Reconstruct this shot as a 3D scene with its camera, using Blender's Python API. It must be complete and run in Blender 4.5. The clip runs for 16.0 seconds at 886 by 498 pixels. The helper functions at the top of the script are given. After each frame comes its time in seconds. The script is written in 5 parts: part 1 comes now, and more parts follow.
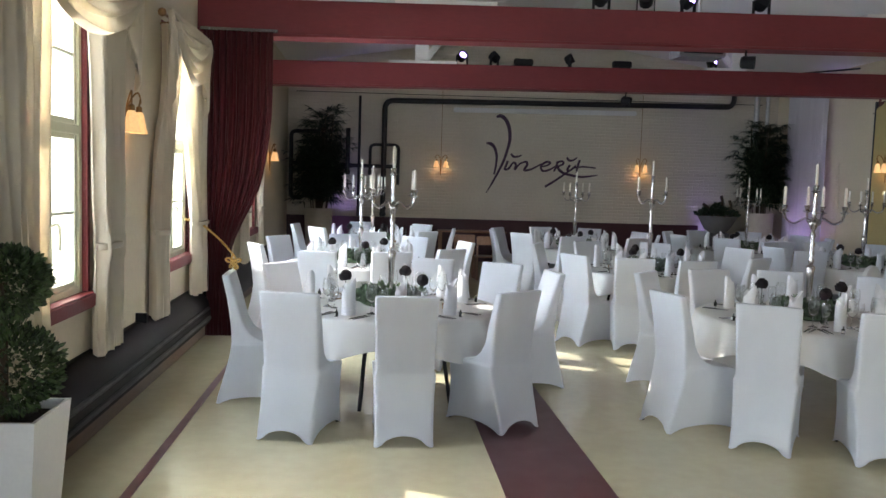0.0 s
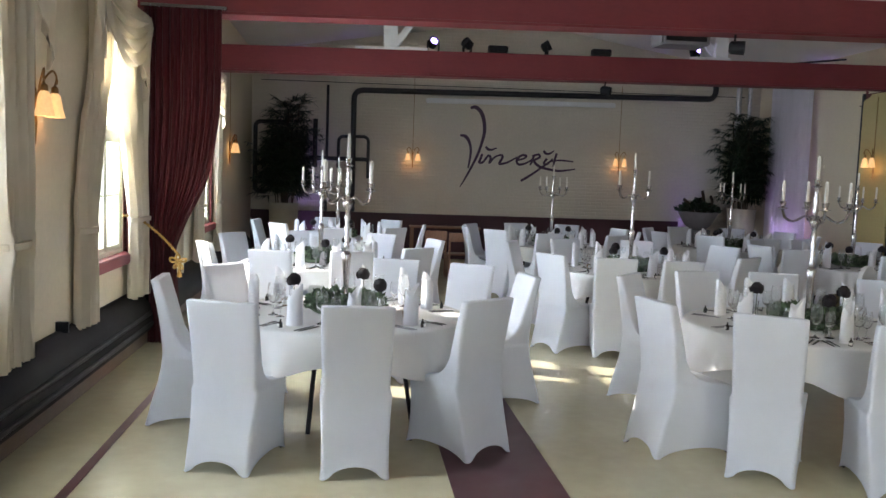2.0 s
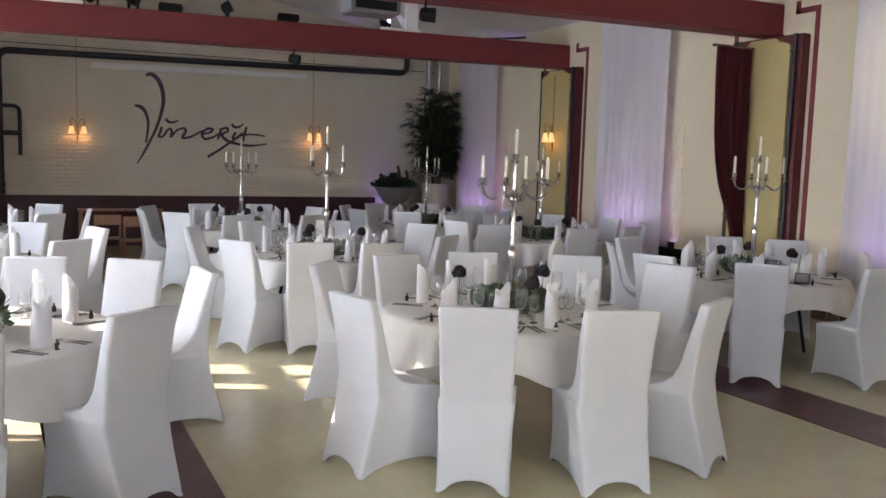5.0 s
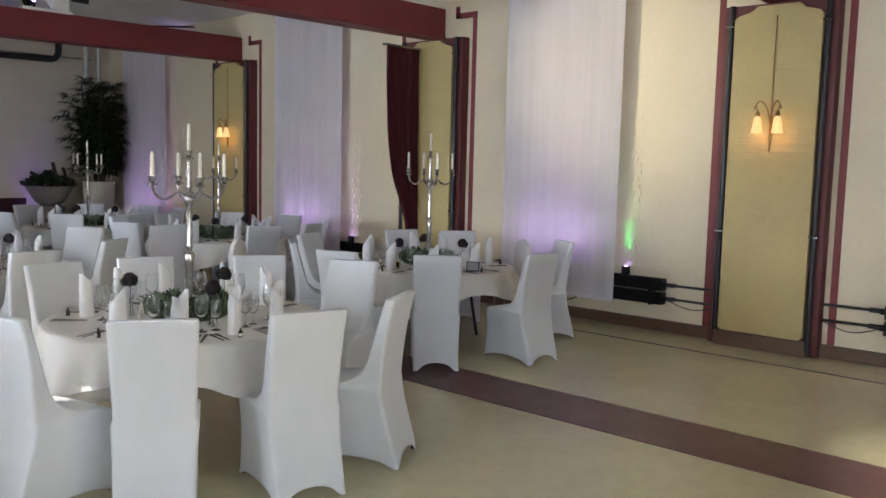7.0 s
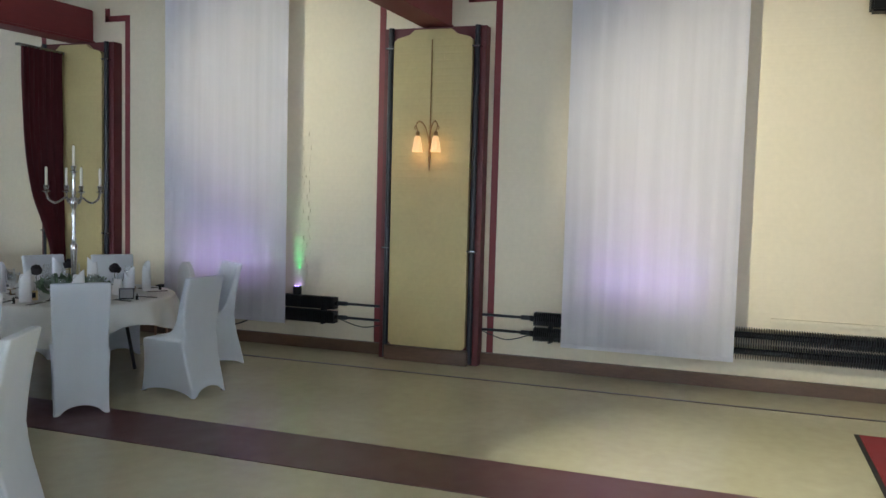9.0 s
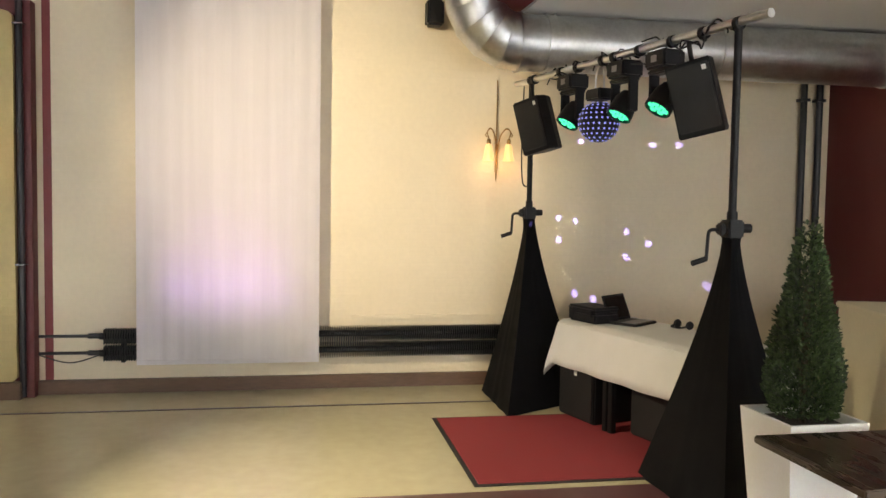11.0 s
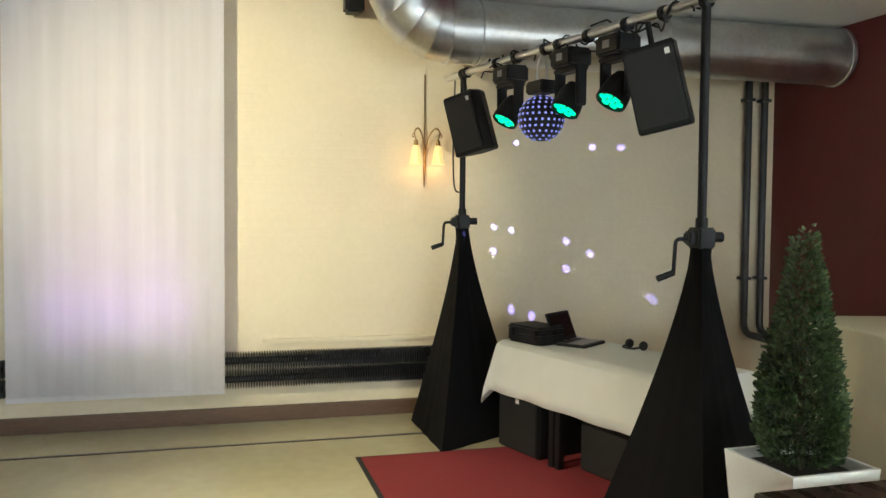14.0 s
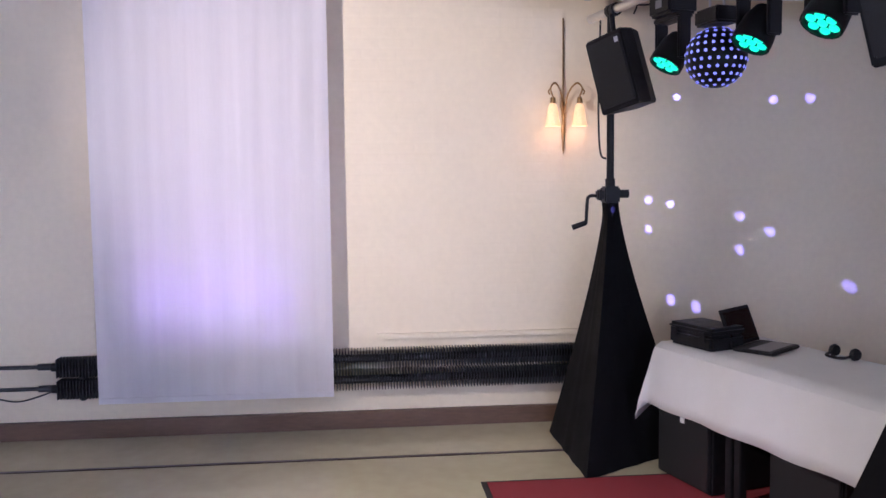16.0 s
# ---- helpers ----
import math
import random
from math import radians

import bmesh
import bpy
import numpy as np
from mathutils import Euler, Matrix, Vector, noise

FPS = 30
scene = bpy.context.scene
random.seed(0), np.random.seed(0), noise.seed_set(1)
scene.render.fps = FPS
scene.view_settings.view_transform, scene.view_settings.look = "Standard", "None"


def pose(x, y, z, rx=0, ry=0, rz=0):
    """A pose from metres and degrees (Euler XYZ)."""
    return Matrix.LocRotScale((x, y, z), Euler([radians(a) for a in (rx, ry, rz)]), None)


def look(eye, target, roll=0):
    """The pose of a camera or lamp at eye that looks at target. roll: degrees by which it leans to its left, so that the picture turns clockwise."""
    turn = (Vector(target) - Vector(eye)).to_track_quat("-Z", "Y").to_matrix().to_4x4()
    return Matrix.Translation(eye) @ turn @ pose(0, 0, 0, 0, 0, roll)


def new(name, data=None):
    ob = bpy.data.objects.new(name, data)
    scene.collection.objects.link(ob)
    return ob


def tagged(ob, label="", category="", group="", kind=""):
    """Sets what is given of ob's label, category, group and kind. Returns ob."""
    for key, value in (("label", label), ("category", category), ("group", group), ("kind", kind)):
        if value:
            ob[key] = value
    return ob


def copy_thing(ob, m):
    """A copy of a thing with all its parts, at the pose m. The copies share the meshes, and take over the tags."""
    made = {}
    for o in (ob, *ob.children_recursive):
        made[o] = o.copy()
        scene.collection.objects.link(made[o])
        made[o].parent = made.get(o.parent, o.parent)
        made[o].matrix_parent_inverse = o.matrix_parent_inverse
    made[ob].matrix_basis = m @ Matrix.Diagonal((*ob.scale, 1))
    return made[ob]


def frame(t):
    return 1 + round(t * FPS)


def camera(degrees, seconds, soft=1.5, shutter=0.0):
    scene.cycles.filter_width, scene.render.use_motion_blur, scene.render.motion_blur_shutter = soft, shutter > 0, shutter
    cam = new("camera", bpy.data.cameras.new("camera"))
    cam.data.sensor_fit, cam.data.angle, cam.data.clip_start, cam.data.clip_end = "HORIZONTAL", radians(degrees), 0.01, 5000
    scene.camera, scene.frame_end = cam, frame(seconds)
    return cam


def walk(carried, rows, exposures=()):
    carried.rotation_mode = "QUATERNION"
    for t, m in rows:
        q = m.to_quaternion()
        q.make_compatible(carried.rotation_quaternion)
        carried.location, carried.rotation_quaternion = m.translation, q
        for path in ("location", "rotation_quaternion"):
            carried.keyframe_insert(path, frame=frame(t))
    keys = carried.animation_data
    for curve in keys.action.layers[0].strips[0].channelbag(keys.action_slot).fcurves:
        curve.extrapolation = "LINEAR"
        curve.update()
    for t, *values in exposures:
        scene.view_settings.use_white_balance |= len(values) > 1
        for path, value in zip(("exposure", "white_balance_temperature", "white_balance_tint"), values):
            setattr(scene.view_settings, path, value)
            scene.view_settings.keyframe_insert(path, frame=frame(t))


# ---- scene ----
cam = camera(56.3, 16.0)
PATH = [
    (0, (0.037, -0.114, 1.802), (0.203, 1.872, 1.64), 1.8),
    (0.5, (0.08, 0.063, 1.791), (0.236, 2.049, 1.623), 1.2),
    (1, (0.077, 0.269, 1.791), (0.267, 2.253, 1.622), 0.5),
    (1.5, (0.119, 0.45, 1.791), (0.337, 2.43, 1.616), 0.9),
    (2, (0.216, 0.615, 1.794), (0.437, 2.595, 1.62), 2.0),
    (2.5, (0.26, 0.744, 1.796), (0.538, 2.717, 1.617), 1.8),
    (3, (0.276, 0.92, 1.803), (0.681, 2.87, 1.624), 1.3),
    (3.2, (0.274, 0.97, 1.797), (0.728, 2.91, 1.618), 1.3),
    (5.3, (0.606, 1.545, 1.803), (1.622, 3.254, 1.591), 1.6),
    (5.5, (0.613, 1.58, 1.798), (1.714, 3.237, 1.59), 1.5),
    (6, (0.633, 1.617, 1.802), (1.894, 3.157, 1.604), 1.2),
    (6.5, (0.654, 1.613, 1.804), (2.048, 3.033, 1.606), 1.1),
    (7, (0.665, 1.615, 1.815), (2.162, 2.925, 1.613), 1.4),
    (7.5, (0.68, 1.611, 1.808), (2.273, 2.805, 1.613), 1.0),
    (8, (0.71, 1.598, 1.817), (2.416, 2.624, 1.627), 0.8),
    (8.5, (0.855, 1.588, 1.819), (2.645, 2.463, 1.643), 0.9),
    (9, (0.996, 1.646, 1.796), (2.878, 2.311, 1.66), 1.5),
    (9.5, (1.102, 1.698, 1.856), (3.064, 2.063, 1.719), 1.8),
    (10, (1.216, 1.721, 1.807), (3.21, 1.81, 1.686), 0.9),
    (10.2, (1.283, 1.748, 1.802), (3.28, 1.729, 1.685), 0.8),
    (12.3, (1.383, 1.857, 1.784), (3.305, 1.314, 1.67), 1.1),
    (12.5, (1.437, 1.847, 1.776), (3.36, 1.307, 1.664), 1.0),
    (13, (1.665, 1.781, 1.777), (3.594, 1.259, 1.679), 0.8),
    (13.5, (1.867, 1.726, 1.783), (3.797, 1.205, 1.7), 0.8),
    (14, (2.143, 1.682, 1.784), (4.07, 1.153, 1.697), 0.5),
    (14.5, (2.374, 1.638, 1.778), (4.3, 1.113, 1.65), 0.4),
    (15, (2.631, 1.503, 1.786), (4.571, 1.042, 1.632), 1.0),
    (15.5, (2.906, 1.415, 1.769), (4.868, 1.061, 1.608), 0.7),
    (16, (3.222, 1.386, 1.781), (5.207, 1.195, 1.63), -0.6),
]
walk(cam, [(t, look(e, g, r)) for t, e, g, r in PATH], [(0, 1.87, 6400, 10), (3, 2.03, 6500, 13), (5.5, 2.17, 6900, 17), (6.5, 2.08, 6800, 12), (7.5, 2.02, 6400, 10), (8, 1.89, 6000, 5), (8.5, 1.89, 6500, 12), (9, 1.78, 6000, 5), (10, 1.98, 7700, 17), (12.5, 2.26, 7100, 2), (13.5, 2.20, 6900, 0), (14.2, 2.17, 6900, 3), (14.7, 2.15, 6200, 16), (15.1, 2.13, 5800, 42), (15.5, 2.08, 5500, 44), (16, 2.00, 5500, 34)])

# world, sun and sky
world = bpy.data.worlds.new("sky")
scene.world = world
world.use_nodes = True
wn = world.node_tree
sky = wn.nodes.new("ShaderNodeTexSky")
sky.sky_type = "NISHITA"
sky.sun_disc = False
sky.sun_elevation = radians(24.7)
sky.sun_rotation = radians(-66)
wn.links.new(sky.outputs[0], wn.nodes["Background"].inputs[0])
wn.nodes["Background"].inputs[1].default_value = 0.05
sun_data = bpy.data.lights.new("sun", "SUN")
sun_data.energy, sun_data.angle, sun_data.color = 5.0, radians(0.6), (1.0, 0.95, 0.86)
sun = new("sun", sun_data)
sun.matrix_world = look((-8, 1.6, 4.6), (-7, 1.6 - 0.435, 4.6 - 0.475))


def lamp(name, kind, where, watts, colour, target=None, size=0.05, spread=60, blend=0.6):
    data = bpy.data.lights.new(name, kind)
    data.energy, data.color = 0.78 * watts, colour
    if kind == "SPOT":
        data.spot_size, data.spot_blend, data.shadow_soft_size = radians(spread), blend, size
    elif kind == "POINT":
        data.shadow_soft_size = size
    else:
        data.shape, data.size, data.size_y = "RECTANGLE", size, spread
    ob = new(name, data)
    ob.matrix_world = look(where, target) if target else Matrix.Translation(where)
    return ob


# daylight in the openings of the west windows and of the glazed front behind the entrance
WINDOW_Y = (-1.1, 0.45, 5.18, 8.28, 9.97, 13.03)
for wy in WINDOW_Y:
    lamp("window_daylight", "AREA", (-2.36, wy, 2.0), 40 if wy < 1 else 34 if wy < 8 else 56, (0.72, 0.84, 1.0), (0, wy, 1.7), 0.95, 2.0)
lamp("front_daylight", "AREA", (1.2, -3.85, 1.7), 46, (0.76, 0.86, 1.0), (1.2, 0, 1.5), 4.6, 2.4)


# ---- materials ----
def material(name, colour, rough=0.6, metal=0.0, vary=0.15, scale=3.0, fine=60.0, bump=0.1, stretch=(1, 1, 1),
             sheen=0.0, coat=0.0, emit=None, power=0.0, glass=0.0, through_light=0.0, random_tint=0.0, spec=0.5, island=0.0):
    m = bpy.data.materials.new(name)
    m.use_nodes = True
    nt = m.node_tree
    n, l = nt.nodes, nt.links
    p = n["Principled BSDF"]
    coords = n.new("ShaderNodeTexCoord")
    mapping = n.new("ShaderNodeMapping")
    mapping.inputs["Scale"].default_value = stretch
    l.new(coords.outputs["Object"], mapping.inputs[0])
    big, small = n.new("ShaderNodeTexNoise"), n.new("ShaderNodeTexNoise")
    big.inputs["Scale"].default_value, small.inputs["Scale"].default_value = scale, fine
    big.inputs["Detail"].default_value, small.inputs["Detail"].default_value = 5, 4
    for t in (big, small):
        l.new(mapping.outputs[0], t.inputs[0])
    both = n.new("ShaderNodeMix")
    both.data_type = "FLOAT"
    both.inputs[0].default_value = 0.4
    l.new(big.outputs[0], both.inputs[2]), l.new(small.outputs[0], both.inputs[3])
    ramp = n.new("ShaderNodeMapRange")
    ramp.inputs[1].default_value, ramp.inputs[2].default_value = 0.3, 0.7
    ramp.inputs[3].default_value, ramp.inputs[4].default_value = 1 - vary, 1 + vary
    l.new(both.outputs[0], ramp.inputs[0])
    mul = n.new("ShaderNodeVectorMath")
    mul.operation = "SCALE"
    mul.inputs[0].default_value = colour
    l.new(ramp.outputs[0], mul.inputs["Scale"])
    last = mul.outputs[0]
    if random_tint:
        info, rr, mul2 = n.new("ShaderNodeObjectInfo"), n.new("ShaderNodeMapRange"), n.new("ShaderNodeVectorMath")
        rr.inputs[3].default_value, rr.inputs[4].default_value = 1 - random_tint, 1 + random_tint
        mul2.operation = "SCALE"
        l.new(info.outputs["Random"], rr.inputs[0]), l.new(last, mul2.inputs[0]), l.new(rr.outputs[0], mul2.inputs["Scale"])
        last = mul2.outputs[0]
    if island:
        geo, ir, mul3 = n.new("ShaderNodeNewGeometry"), n.new("ShaderNodeMapRange"), n.new("ShaderNodeVectorMath")
        ir.inputs[3].default_value, ir.inputs[4].default_value = 1 - island, 1 + 2.2 * island
        mul3.operation = "SCALE"
        l.new(geo.outputs["Random Per Island"], ir.inputs[0]), l.new(last, mul3.inputs[0]), l.new(ir.outputs[0], mul3.inputs["Scale"])
        last = mul3.outputs[0]
    l.new(last, p.inputs["Base Color"])
    rm = n.new("ShaderNodeMapRange")
    rm.inputs[3].default_value, rm.inputs[4].default_value = max(0.02, rough - 0.12), min(1, rough + 0.12)
    l.new(big.outputs[0], rm.inputs[0])
    l.new(rm.outputs[0], p.inputs["Roughness"])
    p.inputs["Metallic"].default_value = metal
    p.inputs["Specular IOR Level"].default_value = spec
    p.inputs["Sheen Weight"].default_value = sheen
    p.inputs["Coat Weight"].default_value = coat
    p.inputs["Transmission Weight"].default_value = glass
    if bump:
        b = n.new("ShaderNodeBump")
        b.inputs["Strength"].default_value, b.inputs["Distance"].default_value = bump, 0.02
        l.new(both.outputs[0], b.inputs["Height"])
        l.new(b.outputs[0], p.inputs["Normal"])
    if emit:
        p.inputs["Emission Color"].default_value = (*emit, 1)
        p.inputs["Emission Strength"].default_value = power
    if through_light:
        tr, mix = n.new("ShaderNodeBsdfTranslucent"), n.new("ShaderNodeMixShader")
        mix.inputs[0].default_value = through_light
        l.new(last, tr.inputs[0])
        l.new(p.outputs[0], mix.inputs[1]), l.new(tr.outputs[0], mix.inputs[2])
        l.new(mix.outputs[0], n["Material Output"].inputs[0])
    return m


def brick_relief(m, strength, low=(0, 0), row=0.075, length=0.25, swizzle="xz"):
    """Adds the shallow relief of painted brickwork to a wall's material."""
    nt = m.node_tree
    n, l = nt.nodes, nt.links
    co, sep, com = n.new("ShaderNodeTexCoord"), n.new("ShaderNodeSeparateXYZ"), n.new("ShaderNodeCombineXYZ")
    l.new(co.outputs["Object"], sep.inputs[0])
    l.new(sep.outputs["XYZ".index(swizzle[0].upper())], com.inputs[0]), l.new(sep.outputs[2], com.inputs[1])
    br = n.new("ShaderNodeTexBrick")
    br.inputs["Scale"].default_value = 1.0
    br.inputs["Brick Width"].default_value, br.inputs["Row Height"].default_value = length, row
    br.inputs["Mortar Size"].default_value, br.inputs["Mortar Smooth"].default_value = 0.012, 0.6
    br.inputs["Color1"].default_value, br.inputs["Color2"].default_value, br.inputs["Mortar"].default_value = (1, 1, 1, 1), (0.8, 0.8, 0.8, 1), (0, 0, 0, 1)
    l.new(com.outputs[0], br.inputs[0])
    b = n.new("ShaderNodeBump")
    b.inputs["Strength"].default_value, b.inputs["Distance"].default_value = strength, 0.012
    l.new(br.outputs[0], b.inputs["Height"])
    p = n["Principled BSDF"]
    if p.inputs["Normal"].links:
        l.new(p.inputs["Normal"].links[0].from_socket, b.inputs["Normal"])
    l.new(b.outputs[0], p.inputs["Normal"])
    return m


M_WALL = material("cream_plaster", (0.62, 0.55, 0.41), 0.75, vary=0.07, scale=1.2, fine=25, bump=0.12)
M_COUNTER = material("cream_counter", (0.76, 0.70, 0.51), 0.6, vary=0.06, scale=2, fine=30, bump=0.08)
M_WALL_N = brick_relief(material("painted_brick", (0.62, 0.56, 0.46), 0.65, vary=0.08, scale=1.0, fine=20, bump=0.1), 0.55)
M_WALL_E = brick_relief(material("cream_brick", (0.67, 0.58, 0.425), 0.65, vary=0.06, scale=1.0, fine=20, bump=0.1), 0.05, swizzle="yz")
M_OCHRE = brick_relief(material("ochre_paint", (0.46, 0.365, 0.16), 0.6, vary=0.08, scale=2, fine=20), 0.10, swizzle="yz")
M_DARKRED = material("dark_red_wall", (0.115, 0.018, 0.016), 0.6, vary=0.1, scale=1.5, fine=40)
M_WAINSCOT = material("wine_red_wainscot", (0.05, 0.012, 0.020), 0.5, vary=0.12, scale=2)
M_BEAM = material("oxblood_paint", (0.175, 0.021, 0.024), 0.55, vary=0.14, scale=2.5, fine=40, bump=0.2, stretch=(0.3, 1, 1))
M_FRAME = material("maroon_frame", (0.105, 0.016, 0.017), 0.55, vary=0.14, scale=2.5, fine=40, bump=0.2)
M_CEIL = material("white_ceiling", (0.74, 0.725, 0.70), 0.8, vary=0.05, scale=1)
M_WHITE = material("white_paint", (0.75, 0.74, 0.71), 0.5, vary=0.05)
M_FLOOR = material("cream_epoxy", (0.49, 0.445, 0.295), 0.20, vary=0.10, scale=0.9, fine=9, bump=0.02)
M_STRIPE = material("wine_epoxy", (0.098, 0.036, 0.040), 0.38, vary=0.08, scale=5, fine=70, bump=0.03)
M_LINE = material("brown_inlay", (0.05, 0.03, 0.03), 0.35, vary=0.15)
M_SKIRT = material("brown_skirting", (0.115, 0.062, 0.036), 0.45, vary=0.3, scale=5, fine=60, bump=0.2, stretch=(1, 0.2, 1))
M_RAD = material("black_radiator", (0.007, 0.007, 0.008), 0.4, vary=0.3, scale=5, spec=0.3)
M_RADL = material("dark_oak_cover", (0.009, 0.007, 0.007), 0.5, vary=0.3, scale=4, stretch=(1, 0.2, 1), spec=0.1)
M_BLACK = material("black_plastic", (0.006, 0.006, 0.007), 0.5, vary=0.2, scale=20, fine=300, bump=0.1, spec=0.3)
M_GRILLE = material("black_grille", (0.02, 0.02, 0.021), 0.5, metal=0.3, vary=0.3, scale=200, fine=500, bump=0.4)
M_BCLOTH = material("black_stretch_cloth", (0.004, 0.004, 0.005), 0.85, vary=0.2, scale=8, fine=200, spec=0.15)
M_PIPE = material("black_pipe", (0.016, 0.016, 0.02), 0.35, vary=0.2, scale=8)
M_CHAIR = material("white_stretch_cover", (0.74, 0.762, 0.80), 0.7, vary=0.04, scale=7, fine=250, bump=0.28, stretch=(1, 1, 0.45), through_light=0.30, random_tint=0.03)
M_CLOTH = material("ivory_tablecloth", (0.74, 0.73, 0.70), 0.7, vary=0.04, scale=5, fine=200, bump=0.12, through_light=0.22)
M_NAPKIN = material("white_napkin", (0.83, 0.83, 0.84), 0.75, vary=0.03, scale=20, fine=300, bump=0.1, through_light=0.35)
M_CURT = material("white_curtain", (0.73, 0.66, 0.53), 0.75, vary=0.05, scale=8, fine=200, bump=0.1, through_light=0.4)
M_VELVET = material("red_velvet", (0.072, 0.0032, 0.006), 0.8, vary=0.3, scale=6, fine=150, sheen=0.03, stretch=(3, 3, 0.3))
M_BANNER = material("white_voile", (0.80, 0.77, 0.79), 0.7, vary=0.06, scale=2.5, fine=120, bump=0.06, stretch=(1, 5, 0.15), through_light=0.5)
M_GOLD = material("gold_rope", (0.45, 0.27, 0.07), 0.45, metal=0.3, vary=0.3, scale=60, fine=200, bump=0.5)
M_BRASS = material("aged_brass", (0.28, 0.17, 0.07), 0.38, metal=0.9, vary=0.25, scale=30)
M_SILVER = material("polished_silver", (0.52, 0.50, 0.48), 0.16, metal=1.0, vary=0.1, scale=30, bump=0.02)
M_STEEL = material("cutlery_steel", (0.30, 0.30, 0.31), 0.24, metal=1.0, vary=0.1, scale=30, bump=0.0)
M_GALV = material("galvanised_steel", (0.56, 0.57, 0.57), 0.36, metal=1.0, vary=0.18, scale=5, fine=30, bump=0.05)
M_ALU = material("aluminium", (0.62, 0.62, 0.62), 0.35, metal=1.0, vary=0.12, scale=10)
M_CANDLE = material("ivory_wax", (0.80, 0.76, 0.66), 0.5, vary=0.05, scale=30, through_light=0.15)
M_GLASS = material("clear_glass", (0.97, 0.98, 0.98), 0.03, vary=0.0, bump=0.0, glass=1.0)
M_LEAF = material("wreath_leaf", (0.055, 0.085, 0.045), 0.5, vary=0.6, scale=25, fine=120, through_light=0.1, island=0.6)
M_BOX = material("boxwood_leaf", (0.036, 0.056, 0.02), 0.45, vary=0.5, scale=18, fine=90, through_light=0.15, island=0.65)
M_PALM = material("palm_leaf", (0.016, 0.035, 0.014), 0.45, vary=0.4, scale=9, through_light=0.1)
M_BARK = material("stem_bark", (0.07, 0.05, 0.03), 0.8, vary=0.3, scale=20, bump=0.4)
M_SOIL = material("potting_soil", (0.03, 0.022, 0.016), 0.9, vary=0.4, scale=30, bump=0.6)
M_ROSE = material("dark_rose", (0.009, 0.004, 0.006), 0.7, vary=0.4, scale=60, bump=0.4)
M_POT = material("white_planter", (0.80, 0.79, 0.77), 0.4, vary=0.05, scale=3)
M_BOWL = material("grey_bowl", (0.20, 0.19, 0.19), 0.5, vary=0.15, scale=6)
M_STONEPOT = material("cream_pot", (0.50, 0.46, 0.38), 0.6, vary=0.12, scale=8)
M_TABLEWOOD = material("espresso_wood", (0.042, 0.025, 0.017), 0.28, vary=0.12, scale=3, fine=30, stretch=(1, 4, 4), bump=0.02, coat=0.2)
M_BEECH = material("beech_wood", (0.30, 0.15, 0.09), 0.45, vary=0.25, scale=5, fine=40, stretch=(8, 1, 1))
M_WINFRAME = material("window_paint", (0.62, 0.62, 0.47), 0.4, vary=0.06, scale=8)
M_MAT = material("red_carpet", (0.25, 0.022, 0.028), 0.9, vary=0.12, scale=6, fine=400, bump=0.4)
M_RUBBER = material("black_rubber", (0.012, 0.012, 0.012), 0.7, vary=0.2)
M_INK = material("plum_paint", (0.055, 0.022, 0.055), 0.55, vary=0.1)
M_SCREENW = material("screen_case", (0.70, 0.69, 0.68), 0.5, vary=0.03)
M_SHADE = material("frosted_shade", (0.72, 0.48, 0.26), 0.4, vary=0.15, scale=40, emit=(1.0, 0.55, 0.22), power=0.22)
M_LEDP = material("violet_led", (0.4, 0.3, 0.9), 0.3, emit=(0.45, 0.30, 1.0), power=5)
M_LEDG = material("green_led", (0.02, 0.5, 0.15), 0.3, emit=(0.0, 0.9, 0.36), power=0.45)
M_LEDB = material("blue_white_led", (0.3, 0.35, 0.8), 0.3, emit=(0.28, 0.30, 1.0), power=0.2)
M_ORANGE = material("orange_foil", (0.75, 0.10, 0.03), 0.35, vary=0.1)
M_WINE = material("dark_bottle_glass", (0.010, 0.012, 0.010), 0.08, vary=0.1, coat=0.5)
M_PAPER = material("white_paper", (0.78, 0.77, 0.74), 0.6, vary=0.03)
M_GREY = material("grey_print", (0.25, 0.24, 0.24), 0.5, vary=0.1)
# emission stands in for daylight on the house front, which gets no sun
M_FACADE = material("glowing_facade", (0.7, 0.55, 0.5), 0.9, vary=0.25, scale=0.5, emit=(1.0, 0.72, 0.66), power=0.3)
M_GROUND = material("paving", (0.3, 0.29, 0.27), 0.9, vary=0.2, scale=1)


# ---- geometry helpers ----
def box(bm, x0, x1, y0, y1, z0, z1, bevel=0.0, m=None):
    made = bmesh.ops.create_cube(bm, size=1)["verts"]
    mm = Matrix.Translation(((x0 + x1) / 2, (y0 + y1) / 2, (z0 + z1) / 2)) @ Matrix.Diagonal((abs(x1 - x0), abs(y1 - y0), abs(z1 - z0), 1))
    if m:
        mm = m @ mm
    bmesh.ops.transform(bm, matrix=mm, verts=made)
    if bevel:
        edges = list({e for v in made for e in v.link_edges})
        bmesh.ops.bevel(bm, geom=edges, offset=bevel, segments=2, affect="EDGES")


def loft(bm, rings, caps=True, closed=True):
    rows = [[bm.verts.new(p) for p in ring] for ring in rings]
    n = len(rows[0])
    for a, b in zip(rows, rows[1:]):
        for i in range(n if closed else n - 1):
            j = (i + 1) % n
            bm.faces.new((a[i], a[j], b[j], b[i]))
    if caps and closed:
        bm.faces.new(rows[0][::-1]), bm.faces.new(rows[-1])
    return rows


